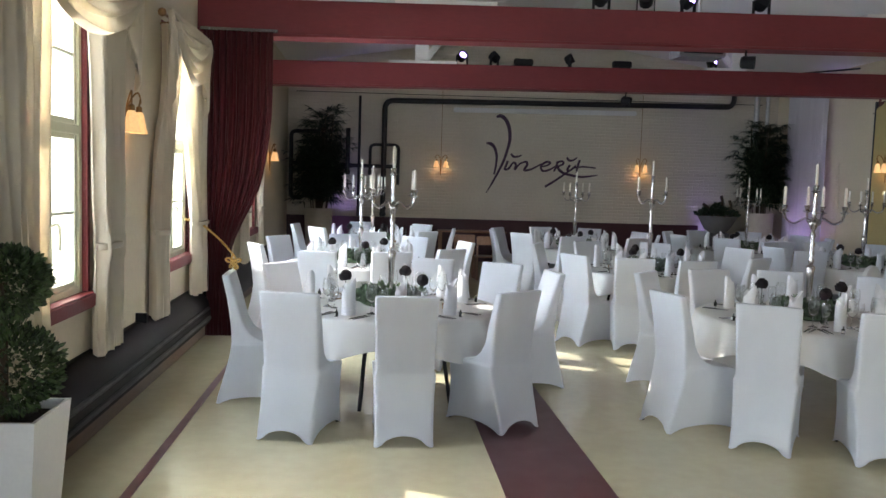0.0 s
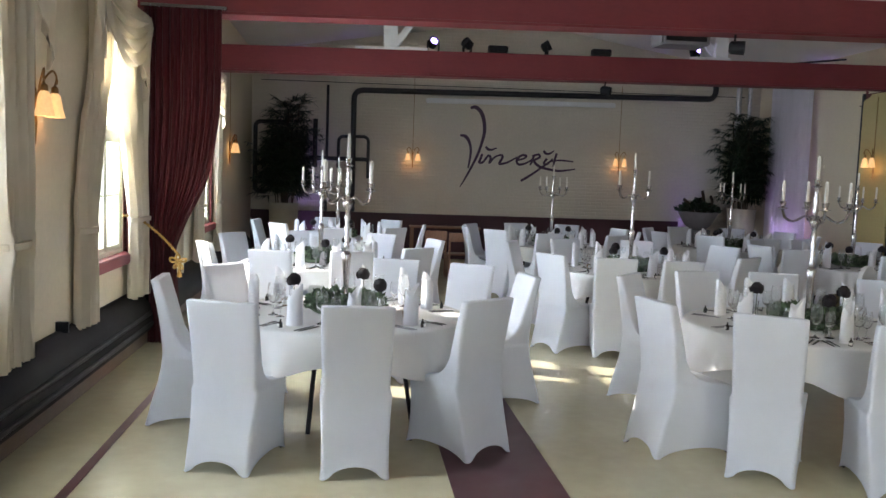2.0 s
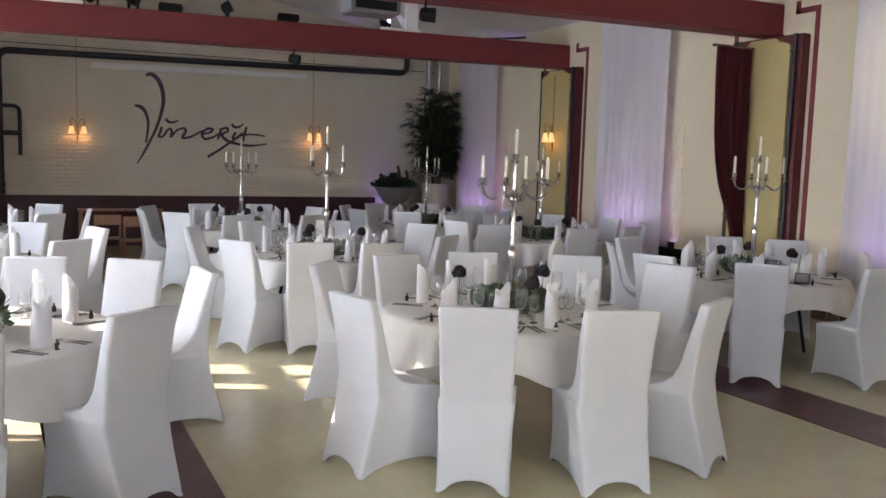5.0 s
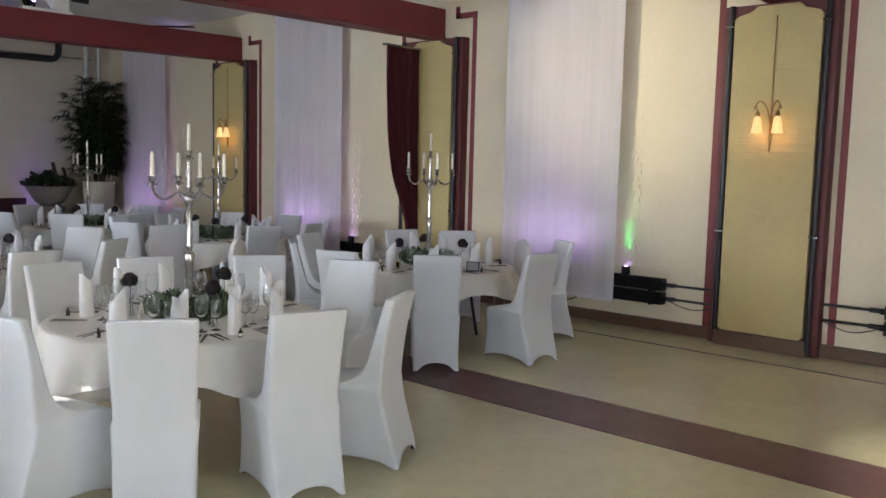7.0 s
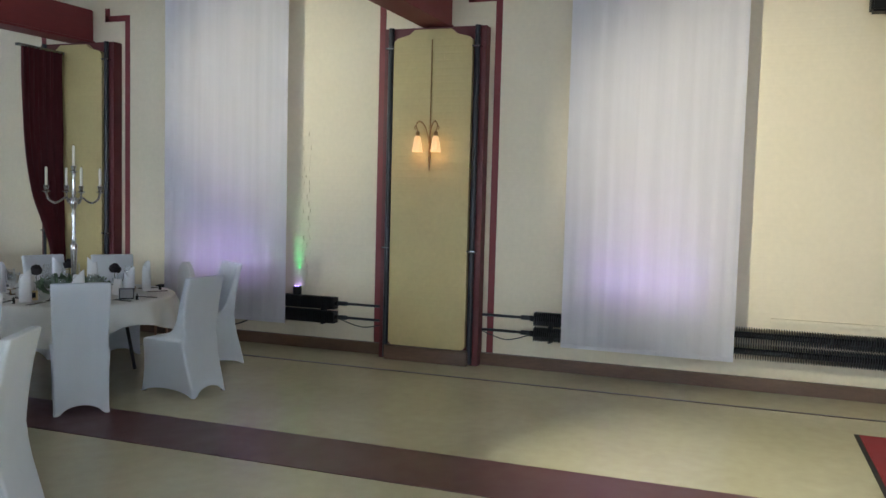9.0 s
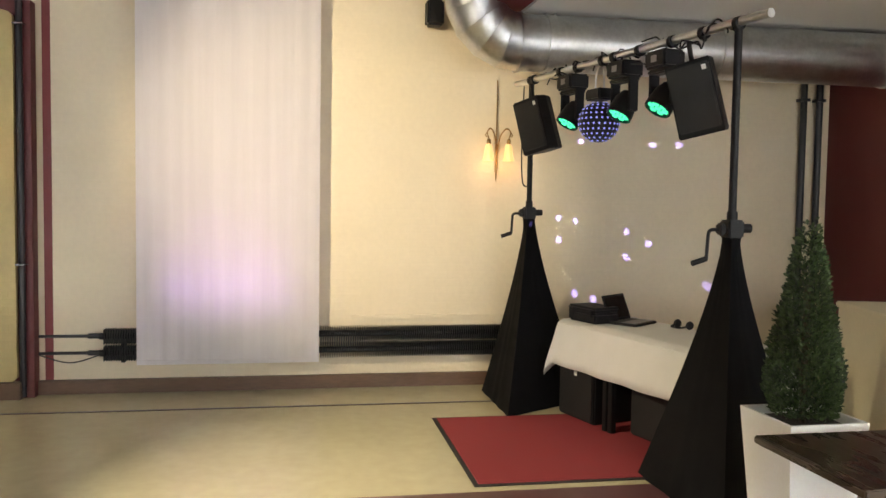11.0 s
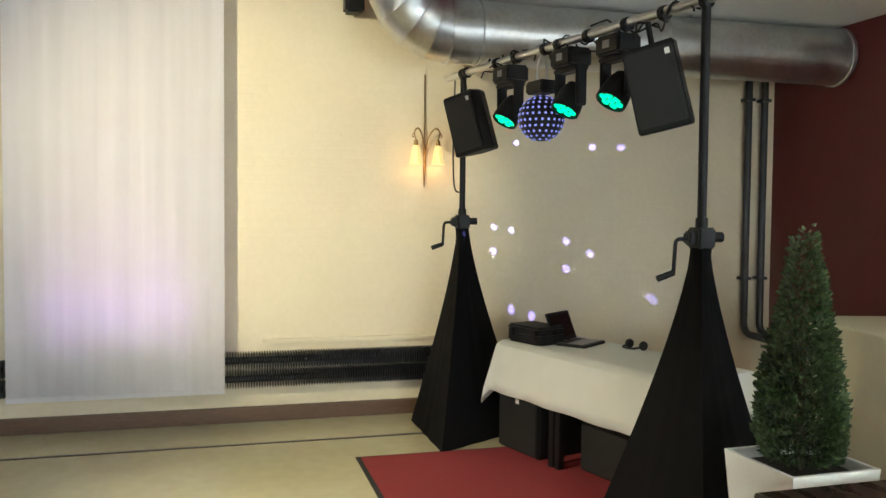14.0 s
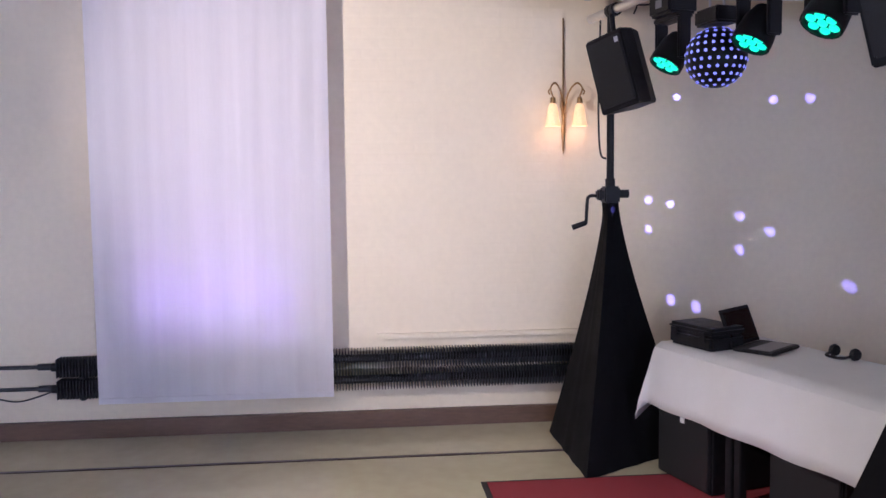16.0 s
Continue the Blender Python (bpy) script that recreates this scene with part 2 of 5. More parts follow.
def lathe(bm, profile, seg=16, at=(0, 0, 0), caps=True, m=None):
    rings = []
    for r, z in profile:
        ring = [Vector((at[0] + r * math.cos(2 * math.pi * i / seg), at[1] + r * math.sin(2 * math.pi * i / seg), at[2] + z)) for i in range(seg)]
        rings.append([m @ v for v in ring] if m else ring)
    loft(bm, rings, caps)


def tube(bm, pts, r, seg=10, caps=True):
    pts = [Vector(p) for p in pts]
    rr = r if isinstance(r, (list, tuple)) else [r] * len(pts)
    rings, side = [], None
    for i, p in enumerate(pts):
        d = (pts[min(i + 1, len(pts) - 1)] - pts[max(i - 1, 0)]).normalized()
        if side is None:
            side = d.orthogonal().normalized()
        side = (side - d * side.dot(d)).normalized()
        up = d.cross(side)
        rings.append([p + rr[i] * (math.cos(2 * math.pi * k / seg) * side + math.sin(2 * math.pi * k / seg) * up) for k in range(seg)])
    loft(bm, rings, caps)


def bend(*pts, n=8):
    """A smooth curve through the given points."""
    pts = [Vector(p) for p in pts]
    out = []
    for i in range(len(pts) - 1):
        p0, p1, p2, p3 = pts[max(i - 1, 0)], pts[i], pts[i + 1], pts[min(i + 2, len(pts) - 1)]
        for k in range(n):
            t = k / n
            out.append(0.5 * (2 * p1 + (p2 - p0) * t + (2 * p0 - 5 * p1 + 4 * p2 - p3) * t * t + (3 * p1 - p0 - 3 * p2 + p3) * t ** 3))
    return out + [pts[-1]]


def mesh_of(name, bm, mat, smooth=True):
    bmesh.ops.recalc_face_normals(bm, faces=bm.faces)
    me = bpy.data.meshes.new(name)
    bm.to_mesh(me)
    bm.free()
    me.materials.append(mat)
    for p in me.polygons:
        p.use_smooth = smooth
    if smooth:
        me.set_sharp_from_angle(angle=radians(38))
    return me


def part(name, bm, mat, parent=None, label="", smooth=True):
    me = mesh_of(name, bm, mat, smooth) if isinstance(bm, bmesh.types.BMesh) else bm
    ob = new(name, me)
    if parent:
        ob.parent = parent
    return tagged(ob, label)


def thing(name, label, category, m=None, group="", kind=""):
    ob = new(name)
    ob.empty_display_size = 0.1
    if m:
        ob.matrix_basis = m
    return tagged(ob, label, category, group, kind)


def structure(name, bm, mat, label, category, smooth=False):
    return tagged(part(name, bm, mat, None, "", smooth), label, category, "", "structure")


def B(*args, **kw):
    bm = bmesh.new()
    box(bm, *args, **kw)
    return bm


def boxes(*rows, bevel=0.0):
    bm = bmesh.new()
    for r in rows:
        box(bm, *r, bevel=bevel)
    return bm


def L_(profile, seg=16, at=(0, 0, 0), m=None):
    bm = bmesh.new()
    lathe(bm, profile, seg, at, True, m)
    return bm


def T_(pts, r, seg=10):
    bm = bmesh.new()
    tube(bm, pts, r, seg)
    return bm


# ---- the room ----
XW, XE, YS, YN = -1.93, 9.3, -3.7, 18.6
structure("floor", B(XW - 0.3, XE + 0.3, YS - 0.3, YN + 0.3, -0.12, 0.0), M_FLOOR, "cream poured resin floor with a soft gloss", "floor")
structure("floor_band", boxes((0.83, 1.49, YS, YN, -0.05, 0.004)), M_STRIPE, "wide wine-red band in the resin floor", "floor band")
structure("floor_band", boxes((5.62, 6.27, YS, YN, -0.05, 0.004)), M_STRIPE, "wide wine-red band in the resin floor", "floor band")
structure("floor_line", boxes((-1.335, -1.275, YS, YN, -0.05, 0.004)), M_STRIPE, "narrow wine-red line along the window wall", "floor line")
structure("floor_line", boxes((8.565, 8.60, YS, YN, -0.05, 0.004)), M_LINE, "thin dark line along the brick wall", "floor line")

# west wall with its window openings
WZ0, WZ1, WHALF = 0.96, 3.08, 0.54
rows = []
edge = YS - 0.3
for wy in WINDOW_Y:
    rows.append((XW - 0.4, XW, edge, wy - WHALF, 0, 4.4))
    rows.append((XW - 0.4, XW, wy - WHALF, wy + WHALF, 0, WZ0))
    rows.append((XW - 0.4, XW, wy - WHALF, wy + WHALF, WZ1, 4.4))
    edge = wy + WHALF
rows.append((XW - 0.4, XW, edge, YN + 0.3, 0, 4.4))
structure("wall_west", boxes(*rows), M_WALL, "cream plastered wall with tall windows", "wall")
structure("wall_north", B(XW, XE, YN, YN + 0.3, 0, 5.6), M_WALL_N, "cream painted brick end wall", "wall")
structure("wainscot", B(XW + 0.002, 7.53, YN - 0.02, YN - 0.001, 0, 0.97), M_WAINSCOT, "wine-red painted wainscot of the end wall", "wall panel")
structure("wall_east", B(XE, XE + 0.3, YS - 0.3, YN + 0.3, 0, 4.4), M_WALL_E, "cream painted brick wall with pilasters", "wall")
structure("wall_south", boxes((XW, -1.1, YS - 0.3, YS, 0, 3.9), (-1.1, 3.5, YS - 0.3, YS, 0, 0.45), (-1.1, 3.5, YS - 0.3, YS, 2.95, 3.9), (3.5, XE, YS - 0.3, YS, 0, 3.9)),
          M_DARKRED, "dark red painted wall behind the bar", "wall")
# gable roof over the hall, flat ceiling over the bar end
RIDGE_X, EAVE, RIDGE = 3.7, 4.3, 5.2
bm = bmesh.new()
for xa, xb in ((XW - 0.4, RIDGE_X), (XE + 0.3, RIDGE_X)):
    za = EAVE - 0.06
    loft(bm, [[(xa, -0.12, za), (xb, -0.12, RIDGE), (xb, -0.12, RIDGE + 0.15), (xa, -0.12, za + 0.15)], [(xa, YN + 0.3, za), (xb, YN + 0.3, RIDGE), (xb, YN + 0.3, RIDGE + 0.15), (xa, YN + 0.3, za + 0.15)]])
structure("ceiling", bm, M_CEIL, "white sloping underside of the hall roof", "ceiling")
structure("ceiling_low", boxes((XW, XE, YS, -0.12, 3.47, 3.6), (XW, XE, -0.24, -0.12, 3.6, 5.4)), M_CEIL, "flat white ceiling over the bar end", "ceiling")

# skirtings
structure("baseboard", B(XE - 0.045, XE, YS, YN, 0, 0.13, bevel=0.006), M_SKIRT, "worn brown skirting along the brick wall", "skirting")
structure("baseboard", B(XW, XW + 0.10, YS, YN, 0, 0.15, bevel=0.006), M_SKIRT, "worn brown skirting under the radiators", "skirting")

# beams, posts, pilasters
PILASTER_Y = (4.68, 9.35, 14.02)
for by in (0.02, 4.68, 9.35, 14.02):
    t = thing("roof_beam", "oxblood red painted timber tie beam", "beam", pose(XW, by, 3.31, 0, -1.05, 0) @ pose(-XW, 0, -3.40), "tie beams", "structure")
    part("beam", B(XW, XE, -0.14, 0.14, 3.42, 3.80, bevel=0.012), M_BEAM, t)
    part("bottom_flange", B(XW, XE, -0.155, 0.155, 3.40, 3.425), M_BEAM, t)
    for px in (0.77, 6.22):
        p = part("post", B(px - 0.11, px + 0.11, -0.11, 0.11, 3.84, 4.75 + (0.1 if px < 3 else 0), bevel=0.01), M_WHITE, t, "white painted roof post")
        part("sill_block", B(px - 0.56, px + 0.58 if px < 3 else px + 0.15, -0.13, 0.13, 3.80, 3.842), M_WHITE, p)
    part("strut", T_([(6.17, 0, 3.85), (5.52, 0, 4.72)], 0.07, 4), M_WHITE, t, "white painted diagonal strut")
    part("strut", T_([(0.82, 0, 3.85), (1.47, 0, 4.72)], 0.07, 4), M_WHITE, t, "white painted diagonal strut")

for py in PILASTER_Y:
    t = thing("pilaster", "ochre brick pilaster framed in wine red with black corner pipes", "pilaster", pose(XE, py, 0), "pilasters", "structure")
    part("frame", B(-0.14, -0.001, -0.56, 0.56, 0, 3.50), M_FRAME, t, "wine-red painted backing")
    bm = bmesh.new()
    c = 0.035
    out = [(-0.43 + c, 0.16), (0.43 - c, 0.16), (0.43, 0.16 + c), (0.43, 3.42 - 2 * c), (0.43 - c, 3.42 - c), (0.26, 3.42), (0.2, 3.47), (-0.2, 3.47), (-0.26, 3.42), (-0.43 + c, 3.42 - c), (-0.43, 3.42 - 2 * c), (-0.43, 0.16 + c)]
    loft(bm, [[(-0.14, y, z) for y, z in out], [(-0.20, y, z) for y, z in out]])
    part("panel", bm, M_OCHRE, t, "ochre painted brick face", smooth=False)
    part("plinth", B(-0.225, 0, -0.47, 0.47, 0, 0.155, bevel=0.008), M_SKIRT, t)
    for s in (-1, 1):
        p = part("pipe", T_([(-0.17, s * 0.475, 0.02), (-0.17, s * 0.475, 3.50)], 0.028), M_PIPE, t)
        for z in (1.19, 3.28):
            part("clip", B(-0.21, -0.13, s * 0.475 - 0.045, s * 0.475 + 0.045, z, z + 0.014), M_STEEL, p)
        # painted line that steps out round the beam's end
        for off, wid in ((0.028, 0.070),):
            y0 = s * (0.62 + off)
            zt = 3.74 + off
            part("painted_line", boxes((-0.006, 0, y0 - wid / 2, y0 + wid / 2, 0.13, zt), (-0.006, 0, min(y0, y0 - s * 0.30) - wid / 2, max(y0, y0 - s * 0.30) + wid / 2, zt - 0.001, zt + wid),
                                       (-0.006, 0, y0 - s * 0.30 - wid / 2, y0 - s * 0.30 + wid / 2, zt, zt + 0.16)), M_BEAM, t, "wine-red painted border line", smooth=False)

# windows
for i, wy in enumerate(WINDOW_Y):
    t = thing("window_%d" % (i + 1), "tall cream casement window with small panes and a red sill", "window", pose(XW, wy, 0), "", "structure")
    part("window_reveal", boxes((-0.02, 0.012, -WHALF - 0.045, -WHALF, WZ0 - 0.02, WZ1 + 0.1), (-0.02, 0.012, WHALF, WHALF + 0.045, WZ0 - 0.02, WZ1 + 0.1), (-0.02, 0.012, -WHALF, WHALF, WZ1, WZ1 + 0.1),
                                (-0.098, -0.02, -WHALF, -WHALF + 0.003, WZ0, WZ1), (-0.098, -0.02, WHALF - 0.003, WHALF, WZ0, WZ1)), M_BEAM, t, "oxblood red painted surround", smooth=False)
    part("window_sill", B(-0.10, 0.07, -WHALF - 0.12, WHALF + 0.12, WZ0 - 0.09, WZ0 + 0.012, bevel=0.01), M_BEAM, t, "oxblood red window sill")
    xf0, xf1 = -0.095, -0.025
    f = part("window_frame", boxes((xf0, xf1, -WHALF, -WHALF + 0.06, WZ0, WZ1), (xf0, xf1, WHALF - 0.06, WHALF, WZ0, WZ1), (xf0, xf1, -WHALF + 0.06, WHALF - 0.06, WZ0, WZ0 + 0.06),
                                   (xf0, xf1, -WHALF + 0.06, WHALF - 0.06, WZ1 - 0.06, WZ1), (xf0, xf1 + 0.01, -WHALF + 0.06, WHALF - 0.06, 2.04, 2.10), bevel=0.006), M_WINFRAME, t)
    for s in (-1, 1):
        ya, yb = (0.004, WHALF - 0.06) if s > 0 else (-WHALF + 0.06, -0.004)
        for za, zb, zm in ((WZ0 + 0.06, 2.04, 1.52), (2.10, WZ1 - 0.06, 2.56)):
            c = part("casement", boxes((-0.075, -0.035, ya, ya + 0.035, za, zb), (-0.075, -0.035, yb - 0.05, yb, za, zb), (-0.075, -0.035, ya + 0.035, yb - 0.05, za, za + 0.038),
                                       (-0.075, -0.035, ya + 0.035, yb - 0.05, zb - 0.035, zb), (-0.07, -0.04, ya + 0.035, yb - 0.05, zm - 0.010, zm + 0.010), bevel=0.005), M_WINFRAME, t)
            for pa, pb in ((za + 0.038, zm - 0.010), (zm + 0.010, zb - 0.035)):
                g = part("pane", B(-0.057, -0.053, ya + 0.035, yb - 0.05, pa, pb), M_GLASS, c)
                g.visible_shadow = False
            if zb < 2.5 and s > 0:
                part("handle", T_(bend((-0.036, ya + 0.02, 1.45), (0.004, ya + 0.02, 1.46), (0.014, ya + 0.03, 1.40), (0.014, ya + 0.02, 1.30)), 0.009, 8), M_WINFRAME, c)

# glazed front behind the entrance
t = thing("window_7", "wide glazed front beside the entrance", "window", pose(1.2, YS, 0), "", "structure")
part("window_frame", boxes((-2.3, 2.3, -0.2, -0.12, 0.45, 0.52), (-2.3, 2.3, -0.2, -0.12, 2.88, 2.95), *[(x - 0.035, x + 0.035, -0.2, -0.12, 0.52, 2.88) for x in (-2.265, -0.77, 0.77, 2.265)]), M_WINFRAME, t)
for x in (-1.5, 0, 1.5):
    g = part("pane", B(x - 0.72, x + 0.72, -0.165, -0.16, 0.52, 2.88), M_GLASS, t)
    g.visible_shadow = False

# outside
structure("ground", B(-60, 60, -60, 60, -0.4, -0.13), M_GROUND, "grey paved yard outside", "ground")
# house front glows by itself through M_FACADE's emission
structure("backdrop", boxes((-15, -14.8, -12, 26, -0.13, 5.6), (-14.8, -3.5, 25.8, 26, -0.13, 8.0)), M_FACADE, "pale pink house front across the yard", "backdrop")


# radiators
def finned_radiator(x, y0, y1, z, wall, label):
    t = thing("radiator", label, "radiator", pose(x, 0, z), "finned radiators")
    for k, zz in enumerate((0.0, 0.155)):
        bm = bmesh.new()
        tube(bm, [(0, y0, zz), (0, y1, zz)], 0.03, 10)
        n = int((y1 - y0) / 0.022)
        for i in range(n):
            y = y0 + 0.03 + i * (y1 - y0 - 0.06) / n
            box(bm, -0.06, 0.06, y, y + 0.006, zz - 0.066, zz + 0.066)
        part("finned_tube", bm, M_RAD, t, smooth=False)
    for y in (y0 + 0.2, y1 - 0.2):
        part("bracket", B(min(0, wall), max(0, wall), y - 0.015, y + 0.015, -0.09, 0.2), M_RAD, t)
    return t


for y0, y1 in ((-0.55, 3.58), (5.76, 8.2), (10.5, 12.9)):
    t = finned_radiator(9.20, y0, y1, 0.385, 0.10, "long black finned tube radiator on the brick wall")
    ye = y1 if y1 < 5 else y0
    yp = 4.1 if y1 < 5 else ye - 0.60
    for zz in (0.0, 0.155):
        part("feed_pipe", T_([(0.02, ye, zz), (0.02, yp, zz)], 0.014), M_PIPE, t)
        part("valve", T_([(0.02, ye + (0.0 if y1 < 5 else -0.0), zz), (0.02, ye + (0.10 if y1 < 5 else -0.10), zz)], 0.024), M_PIPE, t)
    part("cable", T_(bend((0.03, ye, -0.02), (0.03, (ye + yp) / 2, -0.09), (0.04, yp, -0.02)), 0.006, 6), M_PIPE, t)

# long dark radiator cover under the west windows
t = thing("radiator", "dark pipe radiator running along the window wall", "radiator", pose(XW, 0, 0), "")
bm = bmesh.new()
for y0, y1 in ((-3.6, 9.1), (9.5, 17.3)):
    prof = [(0.002, 0.16), (0.16, 0.16), (0.19, 0.20), (0.19, 0.30), (0.16, 0.42), (0.09, 0.52), (0.04, 0.56), (0.002, 0.56)]
    loft(bm, [[(x, y0, z) for x, z in prof], [(x, y1, z) for x, z in prof]])
part("casing", bm, M_RADL, t)
for z, x in ((0.24, 0.19), (0.34, 0.175)):
    part("pipe", T_([(x, -3.5, z), (x, 9.05, z)], 0.022), M_RAD, t)
for y in (4.3, 6.9, 7.6):
    part("bracket", B(0.0, 0.09, y, y + 0.03, 0.55, 0.63), M_RAD, t)


# curtains
def sheet(bm, rows, folds, depth, thick=0.012, n=40, seed=1):
    """A hanging cloth from rows (z, centre, half width), with folds along its own y axis."""
    rnd = random.Random(seed)
    ph = [rnd.uniform(0, 6.28) for _ in range(3)]
    front, back = [], []
    for z, c, h in rows:
        k = 1.0 if h > 0.22 else 1.25
        fr = []
        for i in range(n + 1):
            u = i / n
            a = depth * k * (math.sin(2 * math.pi * folds * (u + 0.035 * math.sin(9 * u + ph[2]) + 0.012 * math.sin(3 * z + ph[1])) + ph[0]) * (0.75 + 0.25 * math.sin(7.3 * u + ph[1])) + 0.4 * math.sin(2 * math.pi * folds * 2.3 * u + ph[1] + 0.9 * z))
            fr.append((a, c + h * (2 * u - 1)))
        front.append([(a + thick, y, z) for a, y in fr])
        back.append([(a, y, z) for a, y in fr])
    loft(bm, [f + b[::-1] for f, b in zip(front, back)])


def refine(rows, n=6):
    pts = bend(*[(r[0], r[1], r[2]) for r in rows], n=n)
    return [(p.x, p.y, p.z) for p in pts]


# the windows stand in pairs, one on each side of a roof beam
DRAPE_AT = {(5.18, 1): 0.74, (5.18, -1): -0.60, (8.28, -1): -0.86, (8.28, 1): 0.74}
for i, wy in enumerate(WINDOW_Y):
    first, second = wy in (-1.1, 8.28, 13.03), wy in (0.45, 9.97)
    y_lo, y_hi = (-0.72 if second else -1.05 if first else -1.38), (0.64 if first else 1.22)
    rod = thing("curtain_rod", "brass curtain rod with round end knobs", "curtain rod", pose(XW + 0.13, wy, 3.16), "curtain rods")
    part("rod", T_([(0, y_lo, 0), (0, y_hi, 0)], 0.014), M_BRASS, rod)
    for s in (-1, 1):
        part("knob", L_([(0.002, -0.04), (0.03, -0.025), (0.038, 0), (0.03, 0.025), (0.002, 0.04)], 12, (0, y_lo - 0.02 if s < 0 else y_hi + 0.02, 0)), M_BRASS, rod)
        part("bracket", T_([(-0.13, s * 0.62, -0.02), (0, s * 0.62, 0)], 0.010, 8), M_BRASS, rod)
        t = thing("curtain", "white side curtain gathered by a tie-back", "curtain", pose(XW + 0.07, wy + DRAPE_AT.get((wy, s), s * 0.74), 0), "window curtains")
        k = 1.25 if s > 0 and 8 < wy < 9 else 0.8 if 8 < wy < 9 else 1.05 if 5 < wy < 6 and s > 0 else 0.62 if (first and s > 0) or (second and s < 0) else 1.1
        bm = bmesh.new()
        top = 0.36 if s < 0 and 8 < wy < 9 else 0.0
        if s > 0 and 8 < wy < 9:
            rr = refine([(z, c, h) for z, c, h in ((3.13, -0.36, 0.47), (2.6, -0.34, 0.45), (2.0, -0.20, 0.36), (1.5, -0.10, 0.29), (1.28, -0.07, 0.26), (1.1, -0.06, 0.27), (0.8, -0.05, 0.29), (0.52, -0.05, 0.31))])
        else:
            rr = refine([(z, s * c + top * max(0.0, min(1.0, z - 1.6)), h * k) for z, c, h in ((3.13, -0.02, 0.30), (2.6, 0, 0.29), (2.0, 0.02, 0.26), (1.5, 0.03, 0.23), (1.28, 0.03, 0.20), (1.1, 0.03, 0.22), (0.8, 0.03, 0.25), (0.52, 0.04, 0.27))])
        sheet(bm, rr, 4.5, 0.042, n=48, seed=int(wy * 10) + s)
        part("panel", bm, M_CURT, t)
        part("tie_back", L_([(0.20, -0.022), (0.212, -0.02), (0.212, 0.02), (0.20, 0.022)], 20, (0, 0, 0), pose(0.012, -0.07 if s > 0 and 8 < wy < 9 else s * 0.03, 1.28) @ Matrix.Diagonal((0.36, k, 1, 1))), M_CURT, t)
    # draped swag with tails
    t = thing("swag", "white swag draped over the curtain rod", "swag", pose(XW + 0.15, wy, 0), "window swags")
    bm = bmesh.new()
    rings = []
    for j in range(37):
        u = j / 36
        y = (y_lo + 0.07) + (y_hi - y_lo - 0.12) * u
        droop = 0.46 * (1 - (2 * u - 1) ** 2) ** 0.7
        ring = []
        for k in range(15):
            v = k / 14
            z = 3.19 - v * (0.10 + droop) - 0.012 * math.sin(v * 30)
            ring.append((0.035 + 0.035 * math.sin(v * 28 + u * 2) * (1 - 0.5 * abs(2 * u - 1)) + 0.05 * v, y - 0.10 * v * (y - (y_lo + y_hi) / 2), z))
        rings.append([(x + 0.012, y2, z) for x, y2, z in ring] + [(x, y2, z) for x, y2, z in ring[::-1]])
    loft(bm, rings)
    part("drape", bm, M_CURT, t)
    for s in (-1, 1):
        bm = bmesh.new()
        rings = []
        for j in range(15):
            v = j / 14
            ring = []
            for k in range(13):
                w = k / 12
                y = s * ((y_hi - y_lo) / 2 - 0.29 + 0.27 * w * (1 - 0.25 * v)) + (y_lo + y_hi) / 2
                zend = 2.42 + 0.42 * (1 - w) + 0.05 * math.sin(w * 12)
                ring.append((0.03 + 0.028 * math.sin(w * 15 + v * 2), y, 3.2 - v * (3.2 - zend)))
            rings.append([(x + 0.012, y, z) for x, y, z in ring] + [(x, y, z) for x, y, z in ring[::-1]])
        loft(bm, rings)
        part("tail", bm, M_CURT, t)


def velvet_curtain(side, x_wall, y, label):
    """Stage curtain across the hall below the beam, drawn to the wall; side +1: opens towards +x."""
    t = thing("stage_curtain", label, "curtain", pose(x_wall, y, 0, 0, 0, -90 if side > 0 else 90), "stage curtains")
    bm = bmesh.new()
    w = [(3.36, 0.42, 0.37), (2.8, 0.42, 0.37), (2.3, 0.41, 0.36), (1.7, 0.36, 0.31), (1.25, 0.27, 0.20), (0.98, 0.24, 0.13), (0.8, 0.24, 0.13), (0.4, 0.25, 0.15), (0.02, 0.26, 0.17)]
    sheet(bm, refine(w), 9, 0.030, n=90, seed=5)
    part("drape", bm, M_VELVET, t)
    part("track", B(-0.02, 0.04, 0.02, 0.84, 3.355, 3.385), M_STEEL, t)
    return t


velvet_curtain(1, XW + 0.03, 9.17, "wine-red velvet curtain tied back with a gold rope")
velvet_curtain(-1, XE - 0.04, 9.50, "wine-red velvet curtain hanging beside the pilaster")
t = thing("tie_rope", "twisted gold tie-back rope with a tassel", "tie-back", pose(0, 0, 0))
line = bend((XW + 0.02, 8.62, 1.33), (-1.82, 8.84, 1.29), (-1.65, 9.00, 1.12), (-1.49, 9.06, 0.93), n=26)
for ph in (0, math.pi):
    part("strand", T_([p + Vector((0.0, 0.0085 * math.sin(0.75 * i + ph), 0.0085 * math.cos(0.75 * i + ph))) for i, p in enumerate(line)], 0.0085, 6), M_GOLD, t)
bow = bmesh.new()
for a, r in ((20, 0.055), (95, 0.05), (160, 0.06), (235, 0.05), (300, 0.055)):
    c, s = math.cos(radians(a)), math.sin(radians(a))
    tube(bow, bend((0, 0, 0), (r * c - 0.3 * r * s, -0.03, r * s + 0.3 * r * c), (1.5 * r * c, -0.02, 1.5 * r * s), (r * c + 0.3 * r * s, 0.0, r * s - 0.3 * r * c), (0, 0, 0), n=4), 0.011, 6)
bow.transform(Matrix.Translation((-1.48, 9.03, 0.86)))
